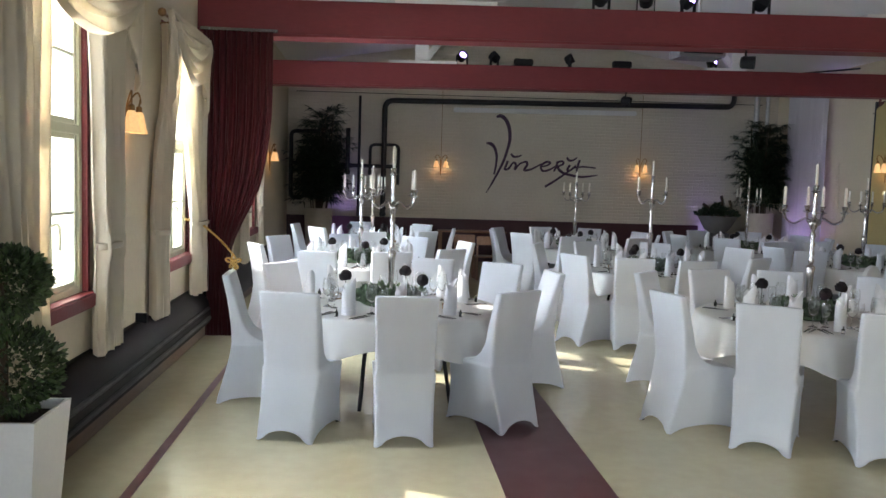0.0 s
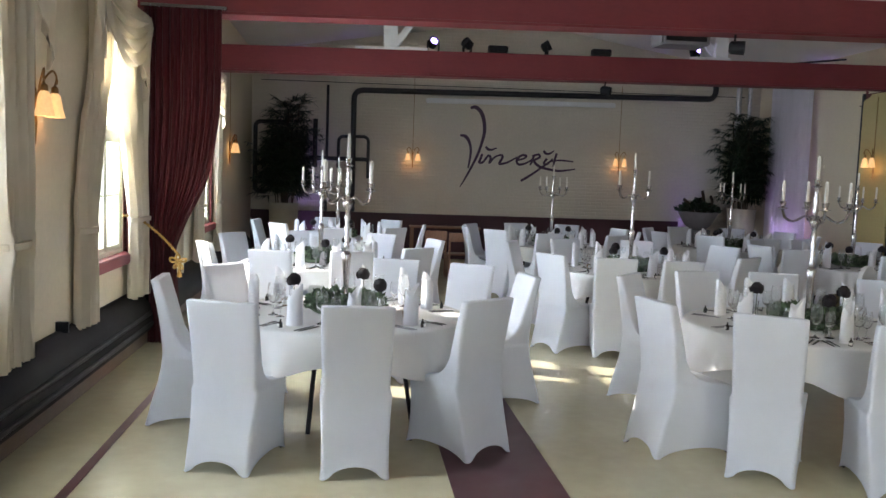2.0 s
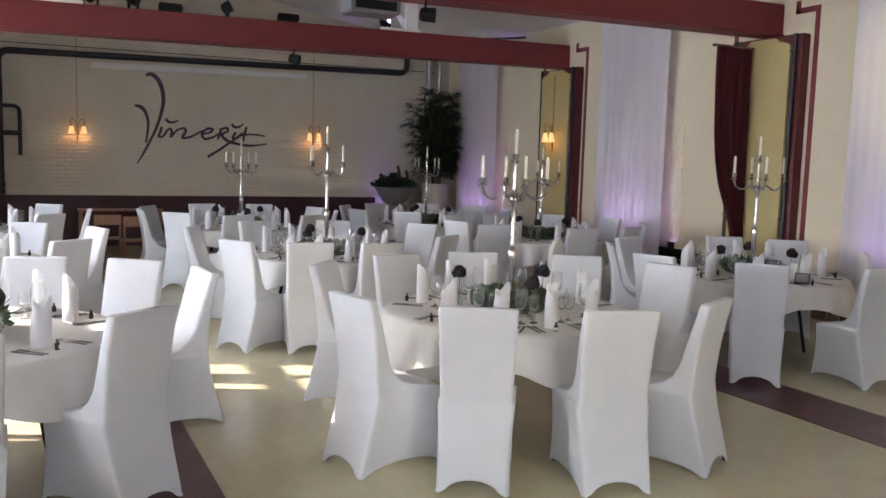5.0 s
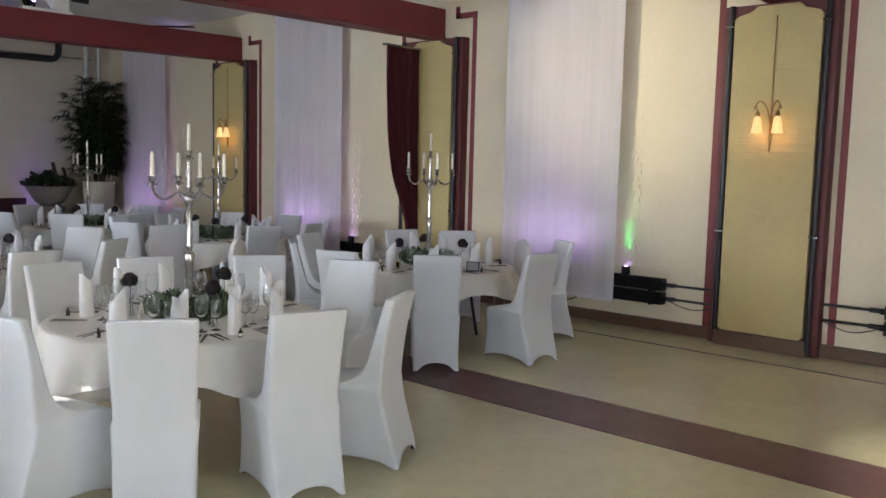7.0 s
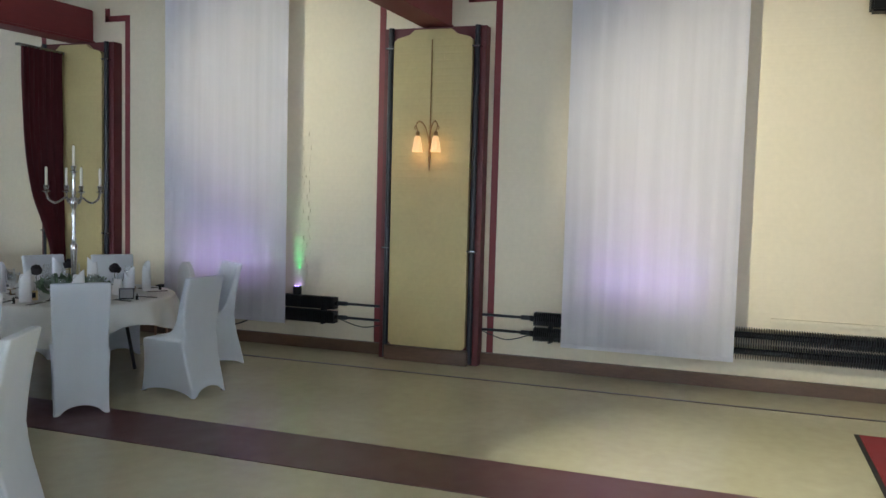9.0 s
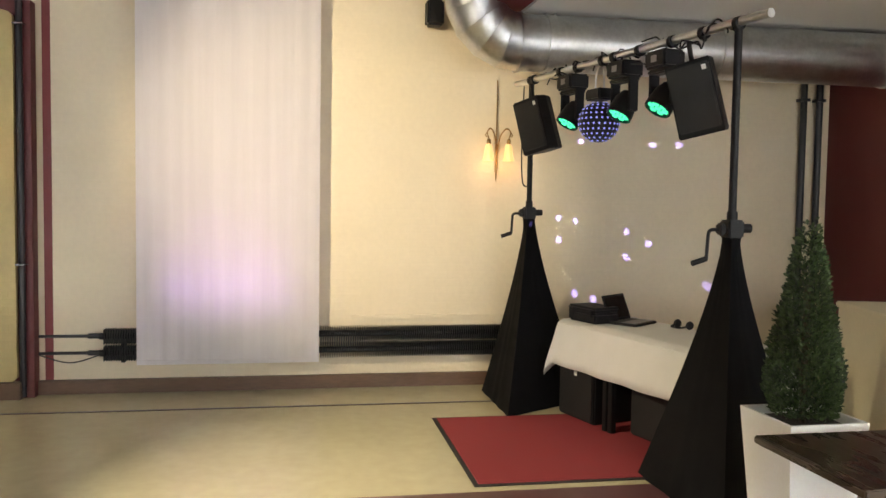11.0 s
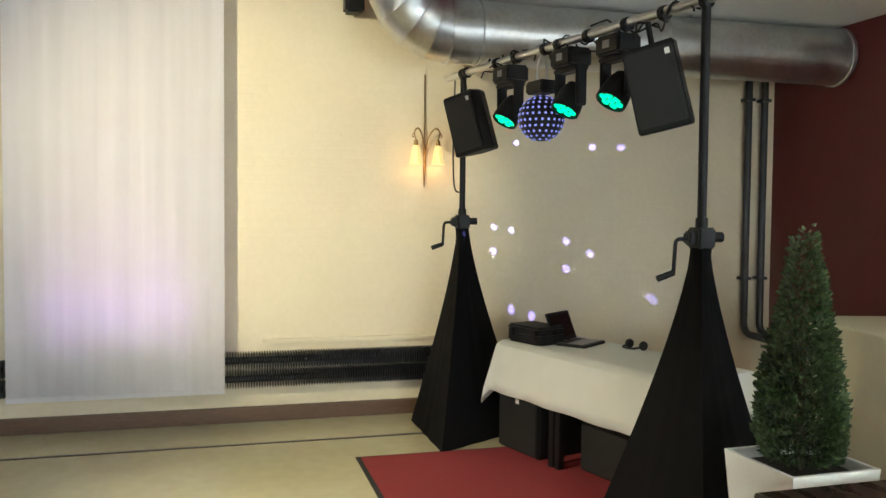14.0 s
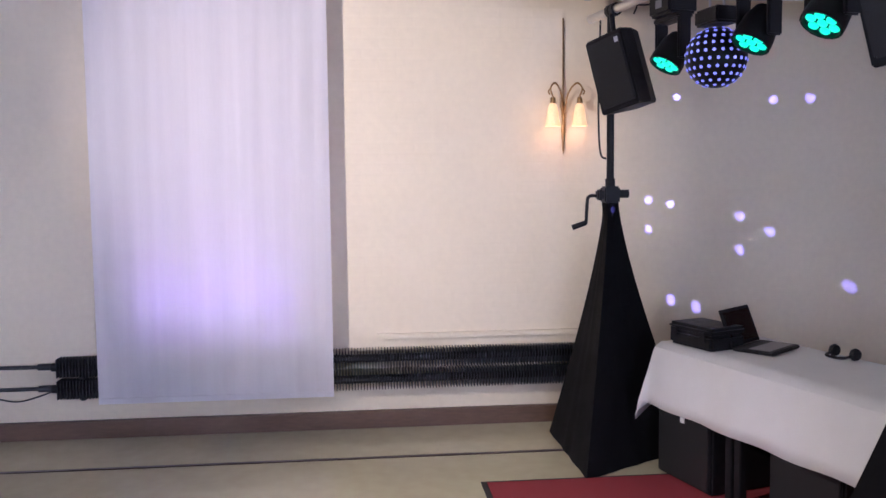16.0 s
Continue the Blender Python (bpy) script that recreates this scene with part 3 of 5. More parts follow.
part("bow", bow, M_GOLD, t, "gold bow at the rope's end")
part("tassel", L_([(0.004, 0.03), (0.016, 0.02), (0.014, -0.01), (0.028, -0.09), (0.003, -0.095)], 10, (-1.47, 9.02, 0.80)), M_GOLD, t)

# voile banners on the east wall
BANNER_Y = (2.43, 7.20, 11.93, 16.92)
for yc in BANNER_Y:
    t = thing("fabric_banner", "white voile banner hanging down the brick wall", "banner", pose(9.12, yc, 0), "fabric banners")
    bm = bmesh.new()
    sheet(bm, [(z, 0, 0.815) for z in (0.29, 0.5, 1.0, 1.6, 2.2, 2.8, 3.3, 4.2)], 9, 0.006, 0.004, 60, seed=int(yc * 7))
    part("cloth", bm, M_BANNER, t)
    part("hem_bar", B(-0.008, 0.012, -0.815, 0.815, 0.285, 0.325), M_BANNER, t)
    part("top_bar", B(-0.02, 0.02, -0.83, 0.83, 4.17, 4.21), M_WHITE, t)
    for q in (-0.7, 0.7):
        part("bracket", B(0.02, 0.1795, q - 0.015, q + 0.015, 4.175, 4.205), M_WHITE, t)
# shallow niches of walled-up windows
structure("niche_frame", boxes((XE - 0.03, XE - 0.001, -0.6, 1.3, 0.66, 0.70)), M_WALL_E, "shallow plaster ledge of a walled-up window", "ledge")

# courses of bare brick beside two banners, raked by the LED lamps
for y0, y1 in ((6.20, 6.40), (10.88, 11.13), (15.85, 16.13)):
    bm = bmesh.new()
    rnd = random.Random(int(y0 * 10))
    z = 0.66
    while z < 2.45:
        y = y1
        while y > y0:
            step = rnd.uniform(0.09, 0.16)
            proud = rnd.uniform(0.004, 0.020)
            box(bm, XE - proud, XE - 0.001, max(y - step + 0.008, y0 + rnd.uniform(-0.03, 0.03)), y, z + rnd.uniform(0, 0.008), z + rnd.uniform(0.050, 0.066), bevel=0.003)
            y -= step
        z += 0.078
    structure("brick_strip", bm, M_WALL_E, "narrow strip of painted bare brick courses", "brickwork")


# ---- tables, chairs and what stands on the tables ----
def rounded(w, d, r, n=5):
    pts = []
    for cx, cy, a0 in ((w - r, d - r, 0), (-w + r, d - r, 90), (-w + r, -d + r, 180), (w - r, -d + r, 270)):
        for k in range(n):
            a = radians(a0 + 90 * k / (n - 1))
            pts.append((cx + r * math.cos(a), cy + r * math.sin(a)))
    # more points along the straight sides
    out = []
    for i, p in enumerate(pts):
        q = pts[(i + 1) % len(pts)]
        out.append(p)
        if i % n == n - 1:
            for k in range(1, 14):
                out.append((p[0] + (q[0] - p[0]) * k / 14, p[1] + (q[1] - p[1]) * k / 14))
    return out


def chair_mesh():
    bm = bmesh.new()
    # z, half width, rear y, front y
    levels = [(0.0, 0.200, -0.100, 0.505), (0.045, 0.200, -0.092, 0.497), (0.085, 0.200, -0.083, 0.49), (0.12, 0.200, -0.074, 0.485), (0.2, 0.201, -0.052, 0.475), (0.32, 0.206, -0.018, 0.468), (0.42, 0.213, 0.004, 0.472), (0.462, 0.216, 0.008, 0.47),
              (0.478, 0.214, 0.010, 0.44), (0.488, 0.208, 0.010, 0.36), (0.50, 0.204, 0.010, 0.27), (0.525, 0.203, 0.009, 0.20), (0.57, 0.204, 0.006, 0.142), (0.64, 0.207, 0.0, 0.10), (0.74, 0.211, -0.012, 0.072),
              (0.85, 0.214, -0.030, 0.042), (0.95, 0.216, -0.052, 0.012), (1.008, 0.217, -0.066, -0.006), (1.019, 0.215, -0.066, -0.009), (1.023, 0.208, -0.062, -0.014)]
    rings = []
    for z, w, y0, y1 in levels:
        d = (y1 - y0) / 2
        shape = rounded(w, d, min(0.020, d * 0.8))
        ring = []
        for x, y in shape:
            yy = y + (y0 + y1) / 2
            zz = z
            if z < 0.13:
                # arched hem between the four legs
                along_back = 1 - (x / (w - 0.042)) ** 2
                along_side = 1 - (y / (d - 0.042)) ** 2
                lift = max(0.076 * max(0.0, along_back if abs(y) > d - 0.021 else 0.0) ** 0.55, 0.052 * max(0.0, along_side if abs(x) > w - 0.021 else 0.0) ** 0.5)
                zz = lift + z * (0.13 - lift) / 0.13
                pull = 1 - 0.035 * (lift / 0.085)
                x, yy = x * pull, (y * pull) + (y0 + y1) / 2
            ring.append((x, yy, zz))
        rings.append(ring)
    rows = loft(bm, rings, caps=False)
    bm.faces.new(rows[-1])
    hem = bmesh.new()
    tube(hem, [(x, y, z + 0.005) for x, y, z in rings[0] + rings[0][:1]], 0.0048, 6)
    return bm, hem


CHAIR = thing("chair", "high-back chair in a white stretch cover", "chair", pose(0, 0, 0), "chairs round the tables")
cover_bm, hem_bm = chair_mesh()
part("cover", cover_bm, M_CHAIR, CHAIR)
part("hem", hem_bm, M_CHAIR, CHAIR, "rolled elastic hem")
bm = bmesh.new()
for x0, x1 in ((-0.19, -0.155), (0.155, 0.19)):
    tube(bm, [((x0 + x1) / 2, 0.036, 0.46), ((x0 + x1) / 2, 0.028, 0.64), ((x0 + x1) / 2, -0.004, 0.88), ((x0 + x1) / 2, -0.026, 0.995)], 0.017, 6)
for z, y in ((0.985, -0.026), (0.66, 0.026)):
    box(bm, -0.16, 0.16, y - 0.012, y + 0.012, z - 0.022, z + 0.022)
for x in (-0.055, 0.055):
    tube(bm, bend((x * 1.6, 0.024, 0.66), (x * 0.6, 0.008, 0.80), (x * 1.6, -0.016, 0.95), n=4), 0.013, 6)
    tube(bm, bend((x * 0.2, 0.026, 0.66), (x * 1.3, 0.010, 0.80), (x * 0.2, -0.014, 0.95), n=4), 0.013, 6)
part("backrest_frame", bm, M_BEECH, CHAIR, "wooden back splats showing dimly through the cover")
for sx in (-1, 1):
    for yy in (-0.088, 0.492):
        part("foot", L_([(0.008, 0.001), (0.010, 0.004), (0.011, 0.02), (0.010, 0.05)], 8, (sx * 0.182, yy + (0.012 if yy < 0 else -0.02), 0)), M_BLACK, CHAIR)


def round_table():
    t = thing("round_table", "round banquet table on folding steel legs", "table", None, "banquet tables")
    part("tabletop", L_([(0.86, 0.735), (0.875, 0.74), (0.875, 0.762), (0.86, 0.766)], 48), M_BEECH, t)
    for a in (45, 135, 225, 315):
        c, s = math.cos(radians(a)), math.sin(radians(a))
        part("leg", T_([(0.42 * c, 0.42 * s, 0.735), (0.55 * c, 0.55 * s, 0.005)], 0.017, 8), M_BLACK, t)
    return t


def tablecloth_mesh(seed):
    bm = bmesh.new()
    rnd = random.Random(seed)
    ph = rnd.uniform(0, 6)
    n = 120
    rings = []
    for r, z in ((0.30, 0.771), (0.60, 0.771), (0.84, 0.771), (0.885, 0.770), (0.897, 0.763), (0.905, 0.745), (0.918, 0.70), (0.93, 0.64), (0.945, 0.57), (0.955, 0.505), (0.949, 0.503), (0.935, 0.57), (0.915, 0.66), (0.893, 0.745), (0.88, 0.7675)):
        ring = []
        for i in range(n):
            a = 2 * math.pi * i / n
            fold = max(0.0, 0.76 - z) / 0.26
            corner = 0.5 + 0.5 * math.cos(4 * a)
            rr = r + fold * ((0.022 + 0.030 * corner) * math.sin(16 * a + ph) + 0.016 * math.sin(25 * a + 2 * ph) + 0.02 * corner)
            zz = z - fold * 0.075 * math.cos(4 * a)
            ring.append((rr * math.cos(a), rr * math.sin(a), zz))
        rings.append(ring)
    rows = loft(bm, rings, caps=False)
    bm.faces.new(rows[0])
    return bm


def candelabrum():
    t = thing("candelabrum", "tall silver five-armed candelabrum with ivory candles", "candelabrum", None, "candelabra")
    part("base", L_([(0.001, 0.0), (0.105, 0.0), (0.11, 0.012), (0.10, 0.022), (0.075, 0.028), (0.05, 0.045), (0.03, 0.07), (0.022, 0.10), (0.001, 0.10)], 20), M_SILVER, t)
    part("stem", L_([(0.020, 0.10), (0.026, 0.12), (0.018, 0.15), (0.020, 0.20), (0.030, 0.38), (0.036, 0.44), (0.030, 0.455), (0.016, 0.47), (0.024, 0.50), (0.014, 0.53), (0.022, 0.57), (0.013, 0.60), (0.023, 0.645), (0.013, 0.68), (0.024, 0.72), (0.014, 0.76),
                     (0.030, 0.80), (0.040, 0.83), (0.030, 0.86), (0.014, 0.88), (0.022, 0.92), (0.013, 0.96), (0.020, 1.0), (0.012, 1.05), (0.020, 1.09), (0.010, 1.11)], 12, (0, 0, 0)), M_SILVER, t)
    spots = [(0, 0, 1.10)]
    for k in range(4):
        a = radians(90 * k + 20)
        c, s = math.cos(a), math.sin(a)
        P = lambda r, z: (r * c, r * s, z)
        part("arm", T_(bend(P(0.02, 0.845), P(0.07, 0.875), P(0.12, 0.845), P(0.165, 0.83), P(0.215, 0.86), P(0.235, 0.92), n=5), 0.010, 8), M_SILVER, t)
        spots.append(P(0.235, 0.92))
    for x, y, z in spots:
        part("cup", L_([(0.006, -0.012), (0.012, 0.0), (0.034, 0.008), (0.036, 0.014), (0.014, 0.02), (0.020, 0.035), (0.024, 0.06), (0.026, 0.066), (0.012, 0.066)], 12, (x, y, z)), M_SILVER, t)
        h = 0.185 if z > 1 else 0.165
        c = part("candle", L_([(0.0125, 0.06), (0.0125, 0.06 + h - 0.02), (0.009, 0.06 + h), (0.003, 0.06 + h + 0.006)], 10, (x, y, z)), M_CANDLE, t)
        part("wick", T_([(x, y, z + 0.062 + h), (x + 0.002, y, z + 0.075 + h)], 0.0014, 5), M_BLACK, c)
    return t


def leaf_cloud(bm, place, count, size, rnd):
    """Small folded leaves scattered by place(rnd), which gives a point and a direction."""
    for _ in range(count):
        p, d = place(rnd)
        p, d = Vector(p), (Vector(d) + 0.7 * Vector((rnd.uniform(-1, 1), rnd.uniform(-1, 1), rnd.uniform(-1, 1)))).normalized()
        s = size * rnd.uniform(0.6, 1.3)
        side = d.orthogonal().normalized()
        side.rotate(Matrix.Rotation(rnd.uniform(0, 6.28), 3, d))
        nrm = d.cross(side)
        a, b = bm.verts.new(p), bm.verts.new(p + d * s)
        c, e = bm.verts.new(p + d * s * 0.5 + side * s * 0.3 + nrm * s * 0.12), bm.verts.new(p + d * s * 0.5 - side * s * 0.3 + nrm * s * 0.12)
        bm.faces.new((a, c, b)), bm.faces.new((a, b, e))


def wreath():
    t = thing("leaf_wreath", "dark green leaf wreath round the candelabrum foot", "wreath", None, "table wreaths")
    bm = bmesh.new()

    def place(r):
        a, q, w = r.uniform(0, 6.283), r.uniform(0, 6.283), 0.05 * math.sqrt(r.random())
        rad = 0.22 + 1.3 * w * math.cos(q)
        return (rad * math.cos(a), rad * math.sin(a), 0.065 + 1.2 * w * math.sin(q)), (math.cos(a) * math.cos(q), math.sin(a) * math.cos(q), abs(math.sin(q)) + 0.2)

    leaf_cloud(bm, place, 1300, 0.050, random.Random(3))
    part("leaves", bm, M_LEAF, t, smooth=False)
    part("ring", T_([(0.22 * math.cos(a), 0.22 * math.sin(a), 0.035) for a in [i * math.pi / 16 for i in range(33)]], 0.033, 8), M_LEAF, t)
    return t


def napkin():
    t = thing("napkin", "white napkin folded into a standing peak", "napkin", None, "folded napkins")
    for k, (r, top, turn) in enumerate(((0.056, 0.285, 0.0), (0.048, 0.24, 2.4))):
        bm = bmesh.new()
        rows, n = [], 24
        for j in range(9):
            v = j / 8
            ring = []
            for i in range(n):
                a = 2 * math.pi * i / n
                tip = 0.5 + 0.5 * math.cos(a - turn)
                h = (0.17 + (top - 0.17) * tip ** 1.15) * v
                rad = r * (1 - 0.10 * v + 0.07 * math.sin(3 * a + 2 * v))
                ring.append((rad * math.cos(a), 0.72 * rad * math.sin(a), h))
            rows.append(ring)
        inner = [(0.93 * x, 0.93 * y, z) for x, y, z in rows[-1]]
        low = [(0.85 * x, 0.85 * y, z * 0.6) for x, y, z in rows[-1]]
        loft(bm, rows + [inner, low], caps=True)
        part("fold", bm, M_NAPKIN, t)
    return t


def wine_glass(scale, label):
    t = thing("wine_glass", label, "glass", None, "wine glasses")
    s = scale
    bm = bmesh.new()
    lathe(bm, [(0.001, 0.075 * s), (0.018 * s, 0.082 * s), (0.034 * s, 0.105 * s), (0.039 * s, 0.135 * s), (0.036 * s, 0.17 * s), (0.030 * s, 0.205 * s), (0.0292 * s, 0.205 * s), (0.0352 * s, 0.17 * s), (0.038 * s, 0.135 * s), (0.033 * s, 0.107 * s), (0.017 * s, 0.085 * s), (0.001, 0.079 * s)], 16)
    part("bowl", bm, M_GLASS, t)
    part("stem", L_([(0.033 * s, 0.0), (0.033 * s, 0.003), (0.012 * s, 0.007), (0.0045, 0.02), (0.0038, 0.05 * s), (0.005, 0.0745 * s), (0.0005, 0.0746 * s)], 14), M_GLASS, t)
    for o in t.children:
        o.visible_shadow = False
    return t


def knife():
    t = thing("knife", "polished steel table knife", "knife", None, "cutlery")
    part("handle", B(-0.007, 0.007, -0.11, 0.0, 0.0, 0.006, bevel=0.002), M_STEEL, t)
    part("blade", B(-0.009, 0.009, 0.0, 0.11, 0.001, 0.004, bevel=0.001), M_STEEL, t)
    return t


def fork():
    t = thing("fork", "polished steel table fork", "fork", None, "cutlery")
    part("handle", B(-0.006, 0.006, -0.10, 0.03, 0.0, 0.005, bevel=0.002), M_STEEL, t)
    part("head", boxes((-0.012, 0.012, 0.03, 0.055, 0.002, 0.005), *[(x - 0.0016, x + 0.0016, 0.055, 0.10, 0.002, 0.005) for x in (-0.0105, -0.0035, 0.0035, 0.0105)]), M_STEEL, t)
    return t


def rose_vase():
    t = thing("rose_vase", "dark red rose in a slim glass vase", "vase", None, "rose vases")
    v = part("vase", L_([(0.028, 0.0), (0.030, 0.006), (0.022, 0.04), (0.018, 0.10), (0.024, 0.15), (0.0225, 0.15), (0.0165, 0.10), (0.020, 0.04), (0.024, 0.01), (0.001, 0.01)], 14), M_GLASS, t)
    v.visible_shadow = False
    part("stem", T_([(0, 0, 0.012), (0.004, 0, 0.20)], 0.003, 6), M_LEAF, t)
    bm = bmesh.new()
    rnd = random.Random(4)
    for k in range(60):
        a, e = rnd.uniform(0, 6.28), rnd.uniform(-0.5, 1.5)
        rad = 0.042 * rnd.uniform(0.75, 1.1)
        c = Vector((rad * math.cos(a) * math.cos(e), rad * math.sin(a) * math.cos(e), 0.235 + rad * math.sin(e)))
        d = Vector((-math.sin(a), math.cos(a), 0.0)) * 0.022
        up = Vector((-math.cos(a) * math.sin(e), -math.sin(a) * math.sin(e), math.cos(e))) * 0.020
        o = (c - Vector((0, 0, 0.235))) * 0.18
        vs = [bm.verts.new(c + q) for q in (-d - up, d - up, d * 0.9 + up + o, -d * 0.9 + up + o)]
        mid = bm.verts.new(c + o * 0.8)
        for i in range(4):
            bm.faces.new((vs[i], vs[(i + 1) % 4], mid))
    lathe(bm, [(0.005, 0.20), (0.028, 0.215), (0.036, 0.24), (0.026, 0.262), (0.004, 0.27)], 10)
    part("bloom", bm, M_ROSE, t, smooth=False)
    return t


def menu_card():
    t = thing("menu_card", "folded white menu card", "menu card", None, "menu cards")
    for s in (-1, 1):
        part("leaf", B(-0.052, 0.052, -0.001, 0.001, 0.0, 0.15, m=pose(0, s * 0.022, 0.001, s * 8, 0, 0)), M_PAPER, t)
    return t


def guest_gift():
    t = thing("photo_stand", "small framed card on the table", "picture frame", None, "small frames")
    part("frame", B(-0.035, 0.035, -0.004, 0.004, 0.0, 0.055, bevel=0.002, m=pose(0, 0, 0.002, -18)), M_BRASS, t)
    part("card", B(-0.028, 0.028, -0.006, -0.0045, 0.008, 0.047, m=pose(0, 0, 0.002, -18)), M_PAPER, t)
    return t


def tea_light():
    t = thing("small_bottle", "tiny dark favour bottle with a pale tag", "bottle", None, "favour bottles")
    part("bottle", L_([(0.013, 0), (0.014, 0.004), (0.014, 0.032), (0.006, 0.042), (0.006, 0.056), (0.001, 0.057)], 10), M_WINE, t)
    part("tag", B(-0.011, 0.011, -0.0165, -0.0145, 0.008, 0.026), M_PAPER, t)
    return t


CANDEL, WREATH, NAPKIN = candelabrum(), wreath(), napkin()
GLASS_A, GLASS_B = wine_glass(1.12, "large clear wine glass"), wine_glass(0.92, "small clear wine glass")
KNIFE, FORK, VASE, CARD, FRAME, BOTTLE = knife(), fork(), rose_vase(), menu_card(), guest_gift(), tea_light()
CLOTHS = [mesh_of("cloth", tablecloth_mesh(s), M_CLOTH) for s in (1, 2, 3)]
TABLE = round_table()
used = set()


def put(ob, m):
    """The first call moves the built thing itself, later ones copy it."""
    if ob.name in used:
        return copy_thing(ob, m)
    used.add(ob.name)
    ob.matrix_basis = m
    return ob


CANDLE_TURN = (25, -35, 8, 5, -51, 20, 15, 30, 10)
# centre and turn of each table, and its chairs (x, y, turn) with the back's middle over that place
TABLES = [
    (0.185, 6.72, 20, ((-1.12, 6.62, -88), (-0.53, 5.52, -17), (0.27, 5.42, 1), (1.10, 5.79, 36), (1.67, 7.22, 98), (1.30, 7.89, 145), (0.64, 8.20, 165), (-0.82, 7.49, -127))),
    (3.65, 6.45, 55, ((2.57, 7.40, -131), (2.24, 5.90, -76), (2.75, 5.32, -33), (3.47, 5.00, -16), (4.25, 5.08, 26), (3.33, 7.76, 187), (4.05, 7.74, 160), (4.85, 7.32, 145), (5.24, 6.58, 112))),
    (-0.13, 10.2, 5, ((0.23, 8.84, 6), (-0.57, 8.78, -12), (0.94, 9.42, 38), (-1.34, 9.60, -62), (1.25, 10.69, 110), (-1.24, 10.99, -126), (0.62, 11.42, 148), (-0.38, 11.62, 190))),
    (3.5, 10.05, 35, ((2.31, 9.12, -59), (2.92, 8.79, -9), (3.58, 8.65, 3), (4.56, 9.22, 34), (5.0, 10.76, 122), (2.20, 10.77, -118), (3.05, 11.40, 196), (4.05, 11.40, 158))),
    (7.07, 7.42, 10, ((6.07, 6.40, -44), (7.0, 5.93, -7), (8.30, 6.53, 56), (5.60, 7.20, -75), (7.86, 8.59, 160), (8.33, 8.09, 140), (6.55, 8.75, 200), (5.85, 8.15, 235))),
    (7.03, 11.2, 40, ((5.68, 11.15, -74), (5.92, 10.58, -14), (6.75, 9.82, -10), (7.55, 9.87, 20), (8.28, 10.5, 60), (8.45, 11.45, 96), (7.95, 12.3, 140), (7.1, 12.62, 180), (6.2, 12.35, 215))),
    (0.0, 13.7, 15, ((-0.87, 13.05, -50), (0.86, 12.70, 40), (0.0, 12.28, 0), (-1.3, 14.0, -100), (1.36, 13.6, 85), (0.9, 14.8, 140), (-0.2, 15.1, 180))),
    (3.4, 13.6, 60, ((3.08, 12.35, 10), (2.38, 12.92, -44), (4.1, 12.38, 28), (4.72, 13.2, 70), (4.7, 14.1, 110), (4.0, 14.9, 155), (3.1, 15.0, 190), (2.2, 14.4, 235), (2.0, 13.6, 270))),
    (6.56, 13.95, 30, ((5.2, 13.6, -75), (5.75, 12.9, -40), (6.5, 12.55, 0), (7.3, 12.8, 30), (7.9, 13.6, 75), (7.85, 14.5, 115), (7.2, 15.2, 150), (6.2, 15.3, 190), (5.4, 14.7, 230))),
]
rnd = random.Random(11)
for k, (tx, ty, turn, seats) in enumerate(TABLES):
    put(TABLE, pose(tx, ty, 0, 0, 0, turn))
    c = new("tablecloth", CLOTHS[k % 3])
    c.matrix_basis = pose(tx, ty, 0, 0, 0, (45, 0, 30)[k] if k < 3 else turn * 3)
    tagged(c, "ivory round tablecloth hanging in soft folds", "tablecloth", "tablecloths")
    put(CANDEL, pose(tx, ty, 0.772, 0, 0, CANDLE_TURN[k]) @ Matrix.Diagonal((1, 1, 1.045 if k in (3, 4) else 0.97, 1)))
    put(WREATH, pose(tx, ty, 0.772, 0, 0, turn * 2))
    for j in range(3):
        a = radians(turn * 2 + 120 * j + 30)
        put(VASE, pose(tx + 0.38 * math.cos(a), ty + 0.38 * math.sin(a), 0.772, 0, 0, 50 * j))
    for j in range(2):
        a = radians(turn * 2 + 180 * j + 85)
        put(CARD, pose(tx + 0.42 * math.cos(a), ty + 0.42 * math.sin(a), 0.772, 0, 0, turn + 70 * j))
        put(FRAME, pose(tx + 0.5 * math.cos(a + 0.5), ty + 0.5 * math.sin(a + 0.5), 0.772, 0, 0, turn + 140 * j))
    for cx, cy, rz in seats:
        fx, fy = -math.sin(radians(rz)), math.cos(radians(rz))
        put(CHAIR, pose(cx + 0.04 * fx, cy + 0.04 * fy, 0, 0, 0, rz))
        a = math.atan2(cy - ty, cx - tx)
        deg, c, s = math.degrees(a), math.cos(a), math.sin(a)

        def at(r, side, turn2=0.0, z=0.772):
            return pose(tx + r * c - side * s, ty + r * s + side * c, z, 0, 0, deg + 90 + turn2)

        put(NAPKIN, at(0.66, rnd.uniform(-0.02, 0.02), rnd.uniform(-40, 40)))
        put(GLASS_A, at(0.52, 0.13))
        put(GLASS_B, at(0.47, 0.21))
        put(KNIFE, at(0.72, 0.13, rnd.uniform(-4, 4)))
        put(FORK, at(0.72, -0.13, rnd.uniform(-4, 4)))
        put(KNIFE, at(0.72, 0.165, rnd.uniform(-4, 4)))
        put(FORK, at(0.72, -0.165, rnd.uniform(-4, 4)))
        put(BOTTLE, at(0.78, -0.03 + rnd.uniform(-0.03, 0.03), rnd.uniform(-30, 30)))


# ---- wall lamps ----
WARM = (1.0, 0.58, 0.24)


